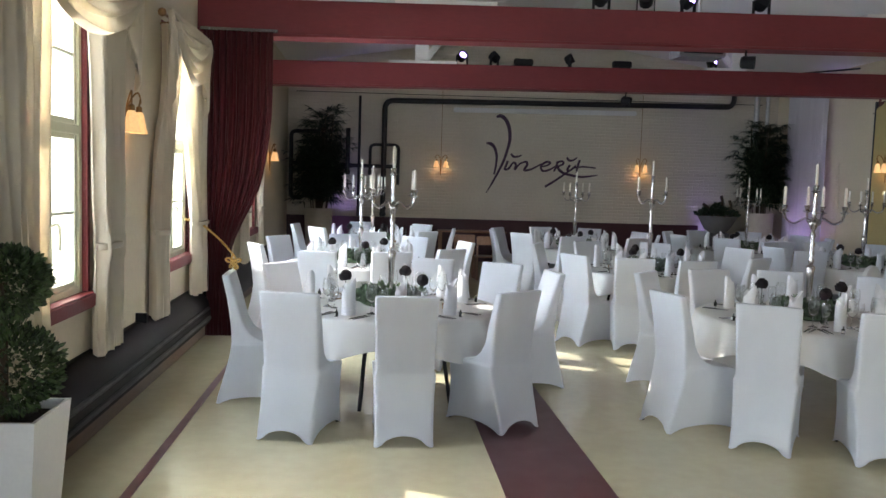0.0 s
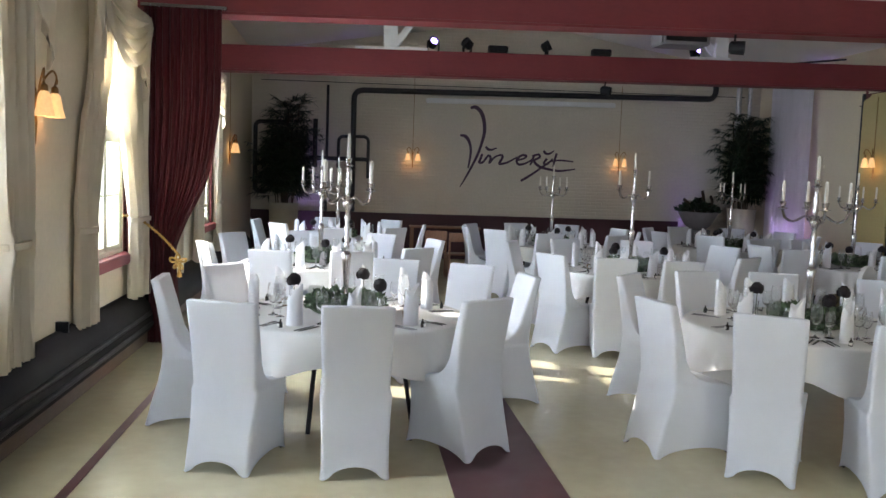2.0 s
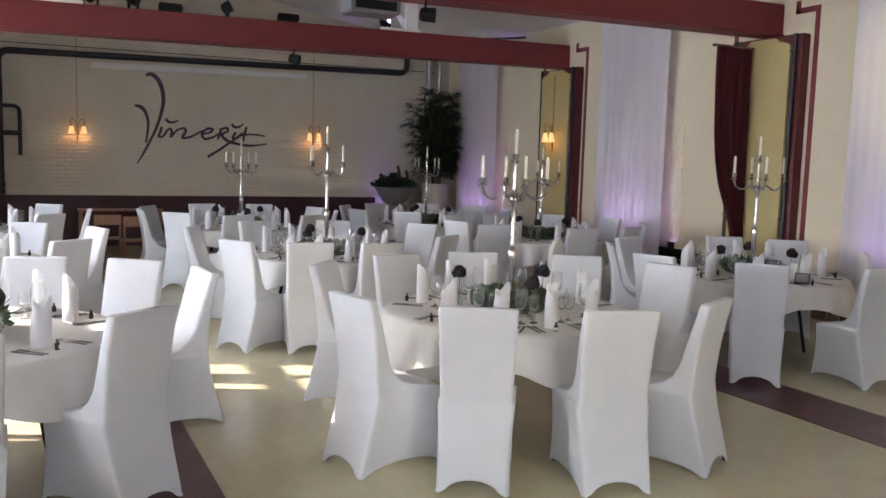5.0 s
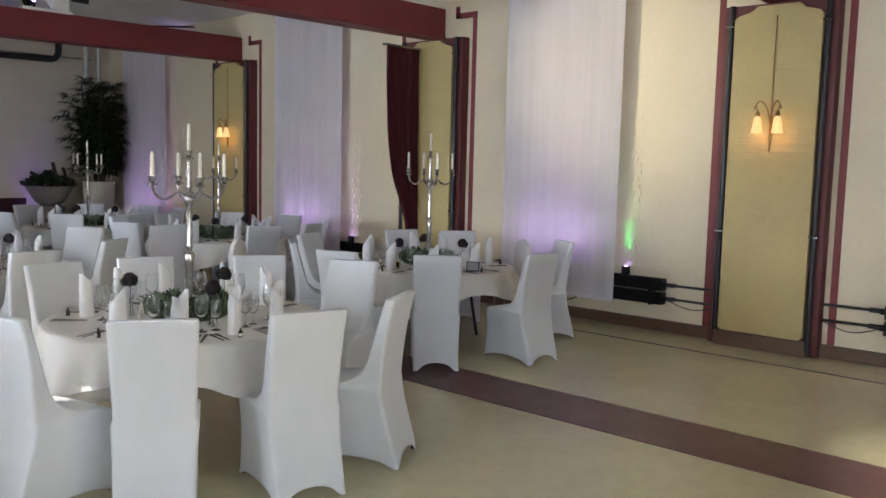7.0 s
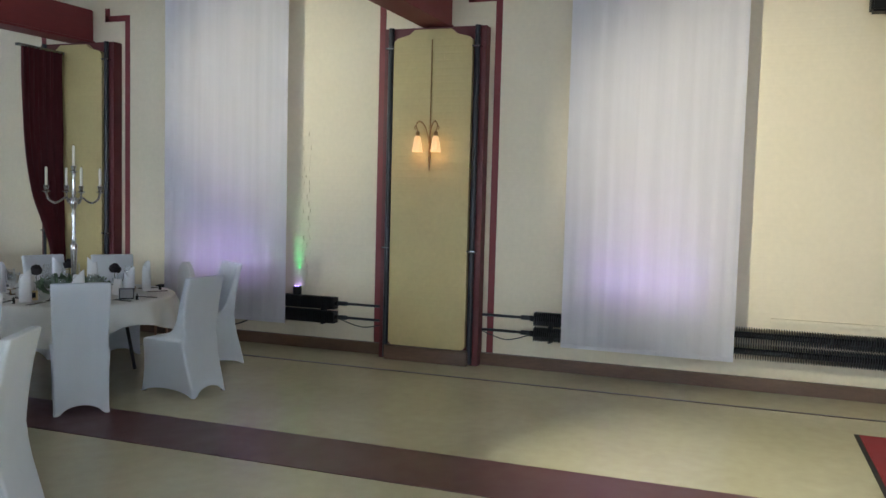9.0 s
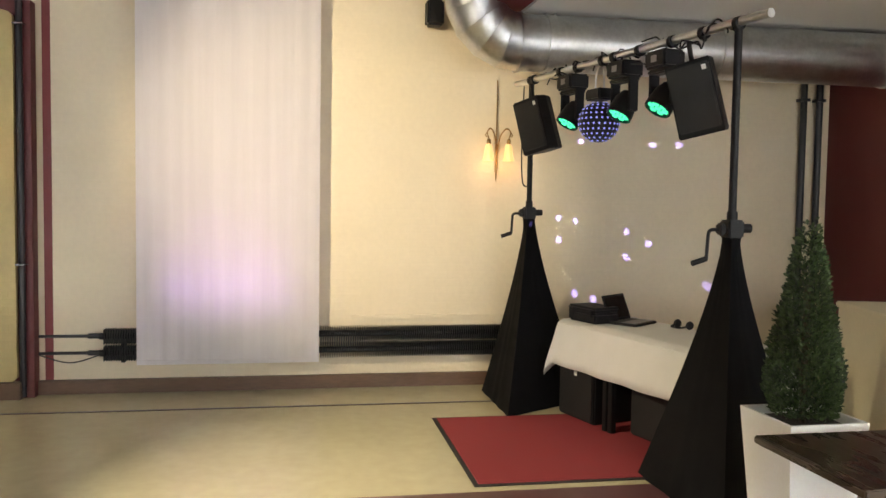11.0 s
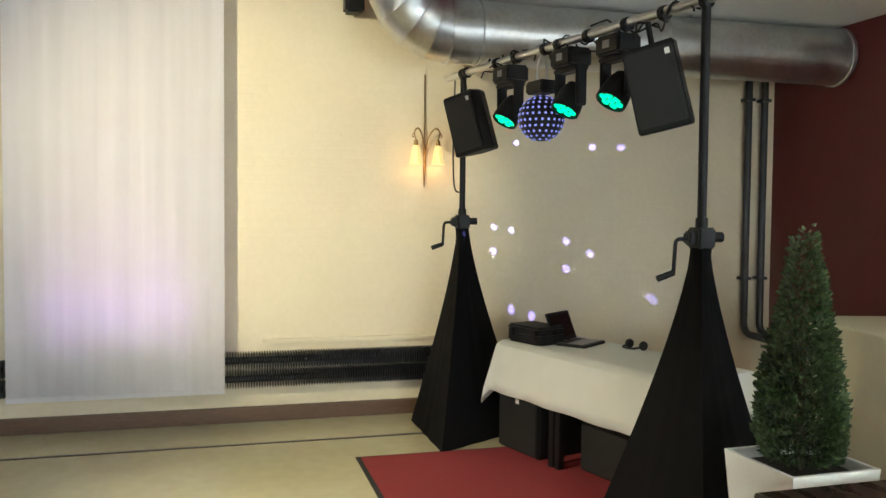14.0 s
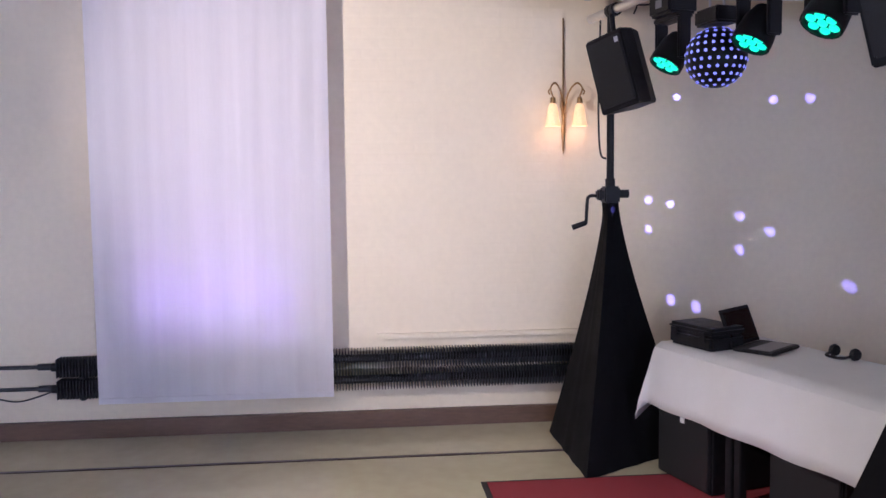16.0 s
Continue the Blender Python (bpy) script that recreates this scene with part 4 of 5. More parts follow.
def wall_sconce():
    """Two-armed lamp; local +y points away from the wall."""
    t = thing("wall_sconce", "aged brass wall lamp with two glowing tulip shades", "wall lamp", None, "wall lamps")
    part("back_plate", L_([(0.002, -0.20), (0.008, -0.17), (0.016, -0.08), (0.013, 0.0), (0.018, 0.06), (0.010, 0.10), (0.002, 0.11)], 10, (0, 0.014, 0)), M_BRASS, t)
    for s in (-1, 1):
        part("arm", T_(bend((0, 0.015, 0.0), (s * 0.03, 0.06, 0.14), (s * 0.09, 0.10, 0.20), (s * 0.135, 0.115, 0.17), (s * 0.115, 0.11, 0.125), n=5), 0.0065, 8), M_BRASS, t)
        part("curl", T_(bend((s * 0.135, 0.115, 0.17), (s * 0.155, 0.115, 0.15), (s * 0.14, 0.115, 0.135), n=5), 0.005, 6), M_BRASS, t)
        part("holder", L_([(0.006, 0.125), (0.022, 0.115), (0.026, 0.085), (0.012, 0.075)], 10, (s * 0.115, 0.11, 0)), M_BRASS, t)
        bm = bmesh.new()
        rings = []
        for r, z in ((0.020, 0.088), (0.036, 0.070), (0.046, 0.035), (0.054, -0.01), (0.066, -0.045), (0.062, -0.043), (0.050, -0.01), (0.042, 0.035), (0.032, 0.066)):
            rings.append([((r * (1 + (0.06 if r > 0.05 else 0) * math.cos(8 * a))) * math.cos(a) + s * 0.115, r * (1 + (0.06 if r > 0.05 else 0) * math.cos(8 * a)) * math.sin(a) + 0.11, z) for a in [2 * math.pi * i / 24 for i in range(24)]])
        loft(bm, rings, caps=False)
        g = part("shade", bm, M_SHADE, t, "frosted glass tulip shade, lit")
        g.visible_shadow = False
    return t


SCONCE = wall_sconce()
for x, y, z, rz, cord in ((1.49, YN, 2.17, 180, 3.9), (6.08, YN, 2.21, 180, 3.9), (XW, 6.50, 2.16, -90, 3.1), (XW, 15.4, 2.14, -90, 3.5),
                          (XE - 0.20, 14.02, 2.26, 90, 3.40), (XE - 0.20, 4.68, 2.265, 90, 3.36), (XE, -0.10, 2.265, 90, 3.0)):
    m = pose(x, y, z, 0, 0, rz) @ Matrix.Diagonal((0.93, 1, 1.13, 1))
    put(SCONCE, m)
    q = m @ Vector((0, 0.014, 0))
    c = tagged(part("lamp_cord", T_([(q.x, q.y, z + 0.10), (q.x, q.y, cord)], 0.006, 6), M_BRASS), "thin brown cord running up to the wall lamp", "cord", "lamp cords")
    for s in (-1, 1):
        p = m @ Vector((s * 0.115, 0.11, -0.03))
        lamp("sconce_bulb", "POINT", p, 0.2, WARM, None, 0.03)

# ---- end wall ----
def pipe_run(label, *runs):
    t = thing("pipe_run", label, "pipe", None, "black heating pipes")
    for pts, r in runs:
        p = part("pipe", T_(pts, r, 12), M_PIPE, t)
        q0, q1 = Vector(pts[0]), Vector(pts[1])
        d = (q1 - q0).normalized()
        for k in (0.03, 0.16):
            part("coupling", T_([q0 + d * k, q0 + d * (k + 0.06)], r * 1.22, 12), M_PIPE, p)
    return t


def elbow(*pts, r=0.12):
    """A run of straight pipe with rounded corners."""
    pts = [Vector(p) for p in pts]
    out = [pts[0]]
    for a, b, c in zip(pts, pts[1:], pts[2:]):
        u, v = (a - b).normalized(), (c - b).normalized()
        for k in range(7):
            w = k / 6
            out.append(b + u * r * (1 - w) ** 2 + v * r * w ** 2)
    return out + [pts[-1]]


PY = YN - 0.10
pipe_run("thick black heating pipe crossing the end wall", (elbow((0.205, PY, 0.98), (0.205, PY, 3.56), (8.19, PY, 3.71), (8.19, PY, 4.15), r=0.2), 0.062))
pipe_run("thin black pipe up the end wall", ([(-0.346, PY, 0.98), (-0.346, PY, 3.64)], 0.03))
pipe_run("short black pipe stub", ([(-0.595, PY, 1.9), (-0.595, PY, 2.92)], 0.05))
pipe_run("looped black pipes beside the thick one", (elbow((-0.1, PY, 1.9), (-0.1, PY, 2.575), (0.53, PY, 2.585), (0.53, PY, 1.7)), 0.035), ([(-0.72, PY, 2.1), (0.55, PY, 2.1)], 0.045))
pipe_run("black pipes in the corner behind the palm", (elbow((-1.2, PY, 2.82), (-1.84, PY, 2.82), (-1.84, PY, 1.35), (-1.6, PY, 1.35)), 0.045), ([(-1.84, PY, 2.12), (-1.2, PY, 2.12)], 0.035),
         (elbow((-1.1, PY, 1.85), (-1.5, PY, 1.85), (-1.5, PY, 1.45)), 0.035))
t = thing("pipe_run", "grey pipes rising in the corner behind the palm", "pipe")
part("pipe", T_([(8.74, PY, 2.9), (8.74, PY, 4.3)], 0.06, 12), M_GALV, t)
part("pipe", T_([(9.0, PY, 0.3), (9.0, PY, 4.2)], 0.045, 12), M_GALV, t)
t = thing("screen_case", "white roll-up projection screen case on the wall", "projection screen")
part("case", B(1.74, 5.91, YN - 0.14, YN - 0.002, -0.05, 0.05, bevel=0.015, m=pose(0, 0, 3.38, 0, -1.0, 0)), M_SCREENW, t)
part("cord", T_([(-1.75, YN - 0.02, 3.70), (8.9, YN - 0.02, 3.79)], 0.008, 6), M_PIPE, t)


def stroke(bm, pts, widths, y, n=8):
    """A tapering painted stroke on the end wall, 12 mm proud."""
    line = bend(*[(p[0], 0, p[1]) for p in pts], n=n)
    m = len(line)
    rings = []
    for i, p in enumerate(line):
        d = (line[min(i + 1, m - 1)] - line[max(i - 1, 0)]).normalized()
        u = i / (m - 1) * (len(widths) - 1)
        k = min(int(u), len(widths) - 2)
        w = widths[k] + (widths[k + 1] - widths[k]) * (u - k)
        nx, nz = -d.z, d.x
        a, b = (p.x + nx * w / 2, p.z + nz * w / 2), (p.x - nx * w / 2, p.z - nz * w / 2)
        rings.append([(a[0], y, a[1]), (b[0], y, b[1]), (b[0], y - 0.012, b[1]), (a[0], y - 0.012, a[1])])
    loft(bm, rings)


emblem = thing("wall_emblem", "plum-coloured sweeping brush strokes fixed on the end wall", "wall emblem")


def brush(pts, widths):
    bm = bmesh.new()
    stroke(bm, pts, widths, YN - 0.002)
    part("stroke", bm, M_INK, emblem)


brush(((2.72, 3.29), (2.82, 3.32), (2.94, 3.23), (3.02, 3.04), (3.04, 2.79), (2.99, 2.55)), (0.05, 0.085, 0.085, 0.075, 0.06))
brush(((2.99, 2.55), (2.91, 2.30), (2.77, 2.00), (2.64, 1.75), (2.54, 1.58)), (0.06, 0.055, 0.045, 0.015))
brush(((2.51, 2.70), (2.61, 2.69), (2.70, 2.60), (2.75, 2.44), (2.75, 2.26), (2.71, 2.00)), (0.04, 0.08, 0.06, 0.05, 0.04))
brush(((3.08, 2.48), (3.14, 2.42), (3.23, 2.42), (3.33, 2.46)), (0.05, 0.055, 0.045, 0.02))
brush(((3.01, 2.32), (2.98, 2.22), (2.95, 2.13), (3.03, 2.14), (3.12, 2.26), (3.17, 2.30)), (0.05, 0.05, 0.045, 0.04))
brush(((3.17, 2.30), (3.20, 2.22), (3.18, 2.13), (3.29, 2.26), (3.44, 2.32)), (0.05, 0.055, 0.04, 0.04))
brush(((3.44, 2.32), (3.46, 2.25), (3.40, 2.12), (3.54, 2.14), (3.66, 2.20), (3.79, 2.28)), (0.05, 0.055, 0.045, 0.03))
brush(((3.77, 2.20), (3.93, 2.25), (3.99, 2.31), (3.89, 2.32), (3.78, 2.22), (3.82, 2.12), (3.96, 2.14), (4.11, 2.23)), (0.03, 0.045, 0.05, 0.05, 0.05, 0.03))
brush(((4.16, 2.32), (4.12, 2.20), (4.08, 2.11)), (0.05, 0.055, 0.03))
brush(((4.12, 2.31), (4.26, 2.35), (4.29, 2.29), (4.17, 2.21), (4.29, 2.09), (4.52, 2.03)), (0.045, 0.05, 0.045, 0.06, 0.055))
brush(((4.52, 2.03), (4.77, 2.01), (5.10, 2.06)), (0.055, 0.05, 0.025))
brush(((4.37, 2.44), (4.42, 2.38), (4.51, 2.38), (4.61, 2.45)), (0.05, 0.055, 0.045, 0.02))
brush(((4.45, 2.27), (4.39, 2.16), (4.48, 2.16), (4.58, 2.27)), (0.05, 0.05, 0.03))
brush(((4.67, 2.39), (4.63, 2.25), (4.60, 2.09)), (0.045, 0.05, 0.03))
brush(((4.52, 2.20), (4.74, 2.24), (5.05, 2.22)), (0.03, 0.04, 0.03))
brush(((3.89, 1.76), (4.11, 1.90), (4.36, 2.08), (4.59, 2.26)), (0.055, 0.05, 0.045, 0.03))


def palm(x, y, base, top, spread, seed, label):
    t = thing("palm", label, "palm", pose(x, y, 0), "potted palms")
    part("pot", L_([(0.22, 0.0), (0.24, 0.02), (0.30, base - 0.04), (0.31, base), (0.28, base), (0.27, base - 0.06), (0.001, base - 0.06)], 24), M_STONEPOT, t)
    rnd = random.Random(seed)
    fronds = bmesh.new()
    for k in range(20):
        a, r = rnd.uniform(0, 6.28), rnd.uniform(0.02, 0.22)
        h = base + (top - base) * rnd.uniform(0.45, 0.95)
        x0, y0 = r * math.cos(a), r * math.sin(a)
        x1, y1 = x0 * 1.8, y0 * 1.8
        cane = bmesh.new()
        tube(cane, [(x0, y0, base - 0.07), (0.5 * (x0 + x1), 0.5 * (y0 + y1), (base + h) / 2), (x1, y1, h)], 0.012, 6)
        part("cane", cane, M_BARK, t)
        for j in range(30):
            v = rnd.uniform(0.05, 1.0)
            c = Vector((x0 + (x1 - x0) * v, y0 + (y1 - y0) * v, base + 0.05 + (h - base) * v))
            az, el = rnd.uniform(0, 6.28), rnd.uniform(0.0, 0.9)
            d = Vector((math.cos(az) * math.cos(el), math.sin(az) * math.cos(el), math.sin(el)))
            tip = c + d * spread * rnd.uniform(0.35, 0.62)
            tube(fronds, [c, tip], 0.004, 4)
            side = d.cross(Vector((0, 0, 1))).normalized()
            for q in range(8):
                w = (q / 7 - 0.5) * 2.2
                e = (d * math.cos(w) + side * math.sin(w)).normalized()
                ln = spread * rnd.uniform(0.40, 0.62)
                wd = e.cross(Vector((0, 0, 1))).normalized() * 0.019
                p1, p2 = tip + e * ln * 0.5 - Vector((0, 0, 0.02)), tip + e * ln - Vector((0, 0, 0.10 * rnd.uniform(0.5, 1.8)))
                va, vb, vc, vd, ve = fronds.verts.new(tip), fronds.verts.new(p1 + wd), fronds.verts.new(p2), fronds.verts.new(p1 - wd), fronds.verts.new(p1 - Vector((0, 0, 0.006)))
                fronds.faces.new((va, vb, ve)), fronds.faces.new((vb, vc, ve)), fronds.faces.new((vc, vd, ve)), fronds.faces.new((vd, va, ve))
    part("crown", fronds, M_PALM, t, smooth=False)
    return t


palm(-1.17, 17.75, 1.16, 3.30, 0.60, 3, "dark green lady palm in a cream pot")
palm(8.60, 17.75, 1.32, 3.45, 0.52, 8, "dark green lady palm in a grey pot")
t = thing("plant_bowl", "pale bowl of dark driftwood and leaves on a stand", "plant bowl", pose(7.78, 18.1, 0) @ Matrix.Diagonal((1.08, 1.0, 1.16, 1)))
part("stand", B(-0.2, 0.2, -0.2, 0.2, 0, 0.72, bevel=0.01), M_BOWL, t)
part("bowl", L_([(0.15, 0.72), (0.26, 0.80), (0.40, 1.02), (0.41, 1.05), (0.37, 1.05), (0.001, 1.0)], 24), M_BOWL, t)
bm = bmesh.new()
leaf_cloud(bm, lambda r: ((lambda a, q: ((0.42 * q * math.cos(a), 0.25 * q * math.sin(a), 1.05 + 0.22 * (1 - q) * r.random()), (math.cos(a), math.sin(a), 0.8)))(r.uniform(0, 6.28), r.random())), 260, 0.13, random.Random(2))
part("leaves", bm, M_PALM, t, smooth=False)
for pts in (((0.0, 0, 1.02), (0.1, 0, 1.25), (0.06, 0, 1.45)), ((-0.1, 0, 1.02), (-0.2, 0, 1.2), (-0.33, 0, 1.28)), ((0.1, 0, 1.02), (0.28, 0, 1.2), (0.24, 0, 1.36))):
    part("driftwood", T_(bend(*pts, n=4), 0.03, 6), M_BARK, t)


def wooden_chair(m):
    t = thing("wooden_chair", "small reddish beech chair by the end wall", "chair", m, "wooden chairs")
    part("seat", B(-0.2, 0.2, -0.19, 0.19, 0.42, 0.445, bevel=0.01), M_BEECH, t)
    part("backrest", B(-0.2, 0.2, 0.175, 0.2, 0.66, 0.82, bevel=0.01), M_BEECH, t)
    for sx in (-1, 1):
        for sy, h in ((-1, 0.42), (1, 0.82)):
            part("leg", B(sx * 0.18 - 0.017, sx * 0.18 + 0.017, sy * 0.175 - 0.017, sy * 0.175 + 0.017, 0, h if sy < 0 else 0.655, bevel=0.004), M_BEECH, t)
    return t


wooden_chair(pose(2.12, 15.2, 0, 0, 0, 180))
wooden_chair(pose(1.75, 15.6, 0, 0, 0, 175))
t = thing("side_table", "low beech table against the end wall", "table", pose(2.2, 18.25, 0))
part("tabletop", B(-0.75, 0.75, -0.25, 0.25, 0.70, 0.73, bevel=0.006), M_BEECH, t)
for sx in (-1, 1):
    for sy in (-1, 1):
        part("leg", B(sx * 0.7 - 0.025, sx * 0.7 + 0.025, sy * 0.2 - 0.025, sy * 0.2 + 0.025, 0, 0.70), M_BEECH, t)


# ---- stage lights on the beams ----
def par_can(m, lit, label):
    t = thing("par_light", label, "stage light", m, "stage lights")
    part("housing", L_([(0.045, -0.09), (0.075, -0.07), (0.085, 0.03), (0.085, 0.06), (0.075, 0.06), (0.07, 0.04), (0.001, 0.04)], 16, (0, 0, 0.15), Matrix.Translation((0, 0, 0.15)) @ Matrix.Rotation(radians(62), 4, "X") @ Matrix.Translation((0, 0, -0.15))), M_BLACK, t)
    part("yoke", boxes((-0.105, -0.09, -0.02, 0.02, 0.0, 0.17), (0.09, 0.105, -0.02, 0.02, 0.0, 0.17), (-0.105, 0.105, -0.02, 0.02, 0.0, 0.012)), M_BLACK, t)
    if lit:
        q = Matrix.Translation((0, 0, 0.15)) @ Matrix.Rotation(radians(62), 4, "X")
        for k in range(7):
            a = k * 1.047
            c = (0, 0) if k == 6 else (0.045 * math.cos(a), 0.045 * math.sin(a))
            part("led", L_([(0.001, 0.040), (0.016, 0.042), (0.012, 0.052), (0.001, 0.055)], 8, (c[0], c[1], 0), q), M_LEDP, t, "violet glowing lens")
    return t


def beam_top(x, extra=0.0):
    return 3.71 + 0.0183 * (x + 1.93) + extra


for x, y, lit, rz in ((2.55, 9.35, True, 12), (3.07, 9.35, False, -20), (3.57, 9.35, True, 25), (4.44, 9.35, False, 5), (1.44, 14.02, True, 20), (1.99, 14.02, False, -60), (3.29, 14.02, False, 70), (5.79, 14.0, True, 30)):
    par_can(pose(x, y, beam_top(x), 0, 0, rz), lit, "black LED spotlight clamped on the beam" if lit else "unlit black spotlight on the beam")
for x in (2.49, 4.2):
    t = thing("flood_light", "flat black floodlight on the beam", "stage light", pose(x, 14.02, beam_top(x)), "flood lights")
    part("housing", B(-0.16, 0.16, -0.06, 0.06, 0.02, 0.13, bevel=0.015), M_BLACK, t)
    part("bracket", B(-0.18, 0.18, -0.015, 0.015, 0.0, 0.02), M_BLACK, t)
t = thing("projector", "grey ceiling projector above the beam", "projector", pose(5.2, 13.2, 0))
part("body", B(-0.38, 0.38, -0.25, 0.25, 3.92, 4.14, bevel=0.02), M_GREY, t)
part("hood", B(-0.32, 0.32, -0.27, -0.252, 3.97, 4.10, bevel=0.004), M_BLACK, t)
part("ceiling_mount", T_([(0, 0, 4.14), (0, 0, 4.95)], 0.03), M_WHITE, t)
t = thing("tension_rod", "thin black tension rod below the roof", "rod")
part("rod", T_([(6.6, 15.4, 3.9), (9.31, 15.4, 4.23)], 0.018), M_PIPE, t)
t = thing("speaker_small", "small black loudspeaker high on the brick wall", "loudspeaker", pose(9.12, 0.56, 3.56))
part("housing", B(-0.08, 0.09, -0.08, 0.08, -0.11, 0.13, bevel=0.02), M_BLACK, t)
part("bracket", B(0.09, 0.179, -0.02, 0.02, -0.02, 0.02), M_BLACK, t)

# ---- LED uplights along the walls ----
VIOLET = (0.36, 0.25, 1.0)


def uplight(m, label):
    t = thing("led_uplight", label, "uplight", m, "LED uplights")
    part("housing", L_([(0.045, 0.0), (0.05, 0.01), (0.05, 0.09), (0.042, 0.10), (0.001, 0.088)], 14), M_BLACK, t)
    part("led", L_([(0.034, 0.089), (0.03, 0.096), (0.001, 0.097)], 12), M_LEDP, t)
    return t


for yc in BANNER_Y:
    t = thing("led_bar", "slim violet LED bar behind the banner", "LED bar", pose(9.215, yc, 0.640), "LED bars")
    part("housing", B(-0.025, 0.025, -0.55, 0.55, 0.0, 0.05, bevel=0.006), M_BLACK, t)
    for q in (-0.4, 0.4):
        part("bracket", B(0.025, 0.0845, q - 0.015, q + 0.015, 0.01, 0.03), M_BLACK, t)
    for k in range(9):
        part("led", B(-0.015, 0.015, -0.50 + 0.125 * k - 0.02, -0.50 + 0.125 * k + 0.02, 0.0502, 0.056), M_LEDP, t)
    lamp("led_bar_light", "AREA", (9.20, yc, 0.70), 2.1, (0.50, 0.36, 1.0), (9.23, yc, 2.0), 1.1, 0.04).data.spread = radians(56)
for y, watts, tint, label in ((6.30, 14.0, (0.05, 1.0, 0.25), "small green LED uplight at the banner's edge"), (11.00, 45.0, VIOLET, "small violet LED uplight at the banner's edge"), (15.98, 32.0, VIOLET, "small violet LED uplight at the banner's edge")):
    uplight(pose(9.248, y, 0.60), label)
    lamp("uplight_beam", "SPOT", (9.238, y, 0.715), watts, tint, (9.292, y, 1.5 if y < 10 else 2.1), 0.012, 30 if y < 10 else 22, 0.8)
for x in (7.62, -0.70):
    uplight(pose(x, YN - 0.14, 0.0), "small violet LED uplight on the floor by the wall")
    lamp("uplight_beam", "SPOT", (x, YN - 0.14, 0.13), 34, VIOLET, (x, YN - 0.04, 2.6), 0.04, 44, 0.9)


# warm spotlights on the low side of the beams that wash the brick wall
def wash(x, y, z, tx, ty, tz, watts, spread, door=None):
    t = thing("wash_light", "black warm-white spotlight under the beam", "stage light", look((x, y, z), (tx, ty, tz)), "wash lights")
    part("housing", L_([(0.05, 0.10), (0.07, 0.08), (0.075, -0.06), (0.065, -0.06), (0.06, -0.02), (0.001, -0.02)], 14), M_BLACK, t)
    part("clamp", T_([(0, 0.0, 0.05), (0, 0.14, 0.05)], 0.012, 8), M_BLACK, t)
    # unseen flap, added to cut the beam off the wall behind the stands
    if door:
        q = 0.45 * math.tan(radians(door))
        part("beam_flap", B(q, q + 0.26, -0.24, 0.24, -0.456, -0.45), M_BLACK, t, "black flap added to shade one side")
        part("flap_arm", T_([(0.07, 0, 0.0), (q + 0.05, 0, -0.45)], 0.006, 6), M_BLACK, t)
    d = (Vector((tx, ty, tz)) - Vector((x, y, z))).normalized()
    lamp("wash_beam", "SPOT", Vector((x, y, z)) + d * 0.09, watts, (1.0, 0.92, 0.68), (tx, ty, tz), 0.02 if door else 0.05, spread, 1.0)


wash(4.3, 4.60, 3.28, 9.3, 1.3, 2.2, 390, 46, 11.5)
wash(3.2, -0.06, 3.24, 3.4, 8.0, 0.7, 90, 40)
# unseen spotlight, added to brighten the floor and the equipment table's cloth
wash(5.3, 4.58, 3.27, 6.7, 1.0, 0.0, 250, 54)
wash(4.3, 9.27, 3.28, 9.3, 6.5, 2.9, 240, 36)
wash(4.3, 13.94, 3.28, 9.3, 10.6, 2.2, 25, 36)

# ---- odd pieces round the far tables ----
def arch_seat(m, label):
    """Small seat with a rounded, cloth-covered back."""
    t = thing("child_chair", label, "chair", m, "child chairs")
    bm = bmesh.new()
    rings = []
    for y, k in ((-0.03, 0.93), (-0.022, 1.0), (0.022, 1.0), (0.03, 0.93)):
        ring = [(0.17 * k * math.cos(a), y, 0.80 + 0.20 * k * math.sin(a)) for a in [math.pi * i / 14 for i in range(15)]]
        rings.append(ring + [(-0.165 * k, y, 0.45), (0.165 * k, y, 0.45)])
    loft(bm, rings)
    part("backrest", bm, M_CLOTH, t)
    part("seat", B(-0.165, 0.165, -0.03, 0.30, 0.43, 0.48, bevel=0.015), M_CLOTH, t)
    for sx in (-1, 1):
        for y in (-0.01, 0.27):
            part("leg", T_([(sx * 0.14, y, 0.44), (sx * 0.16, y, 0.002)], 0.014, 8), M_BEECH, t)
    return t


arch_seat(pose(5.72, 8.88, 0, 0, 0, 30), "white child's chair with a round padded back")
arch_seat(pose(8.28, 7.08, 0, 0, 0, 60), "white child's chair with a round padded back by the banner")
t = thing("tablet", "small tablet with a bright screen leaning on its stand", "tablet", pose(6.95, 6.72, 0.775, 0, 0, -55))
part("case", B(-0.065, 0.065, -0.006, 0.006, 0.0, 0.10, bevel=0.003, m=pose(0, 0, 0.002, -18)), M_BLACK, t)
part("screen", B(-0.055, 0.055, -0.0085, -0.0065, 0.012, 0.09, m=pose(0, 0, 0.002, -18)), M_GREY, t)
part("stand", B(-0.03, 0.03, 0.0, 0.05, 0.0, 0.004), M_BLACK, t)
t = thing("photo_stand", "small yellow framed card on the table", "picture frame", pose(6.50, 7.335, 0.775, 0, 0, -50), "small frames")
part("frame", B(-0.045, 0.045, -0.005, 0.005, 0.0, 0.085, bevel=0.003, m=pose(0, 0, 0.002, -15)), M_OCHRE, t)
part("card", B(-0.028, 0.028, -0.0075, -0.0055, 0.02, 0.066, m=pose(0, 0, 0.002, -15)), M_WINE, t)
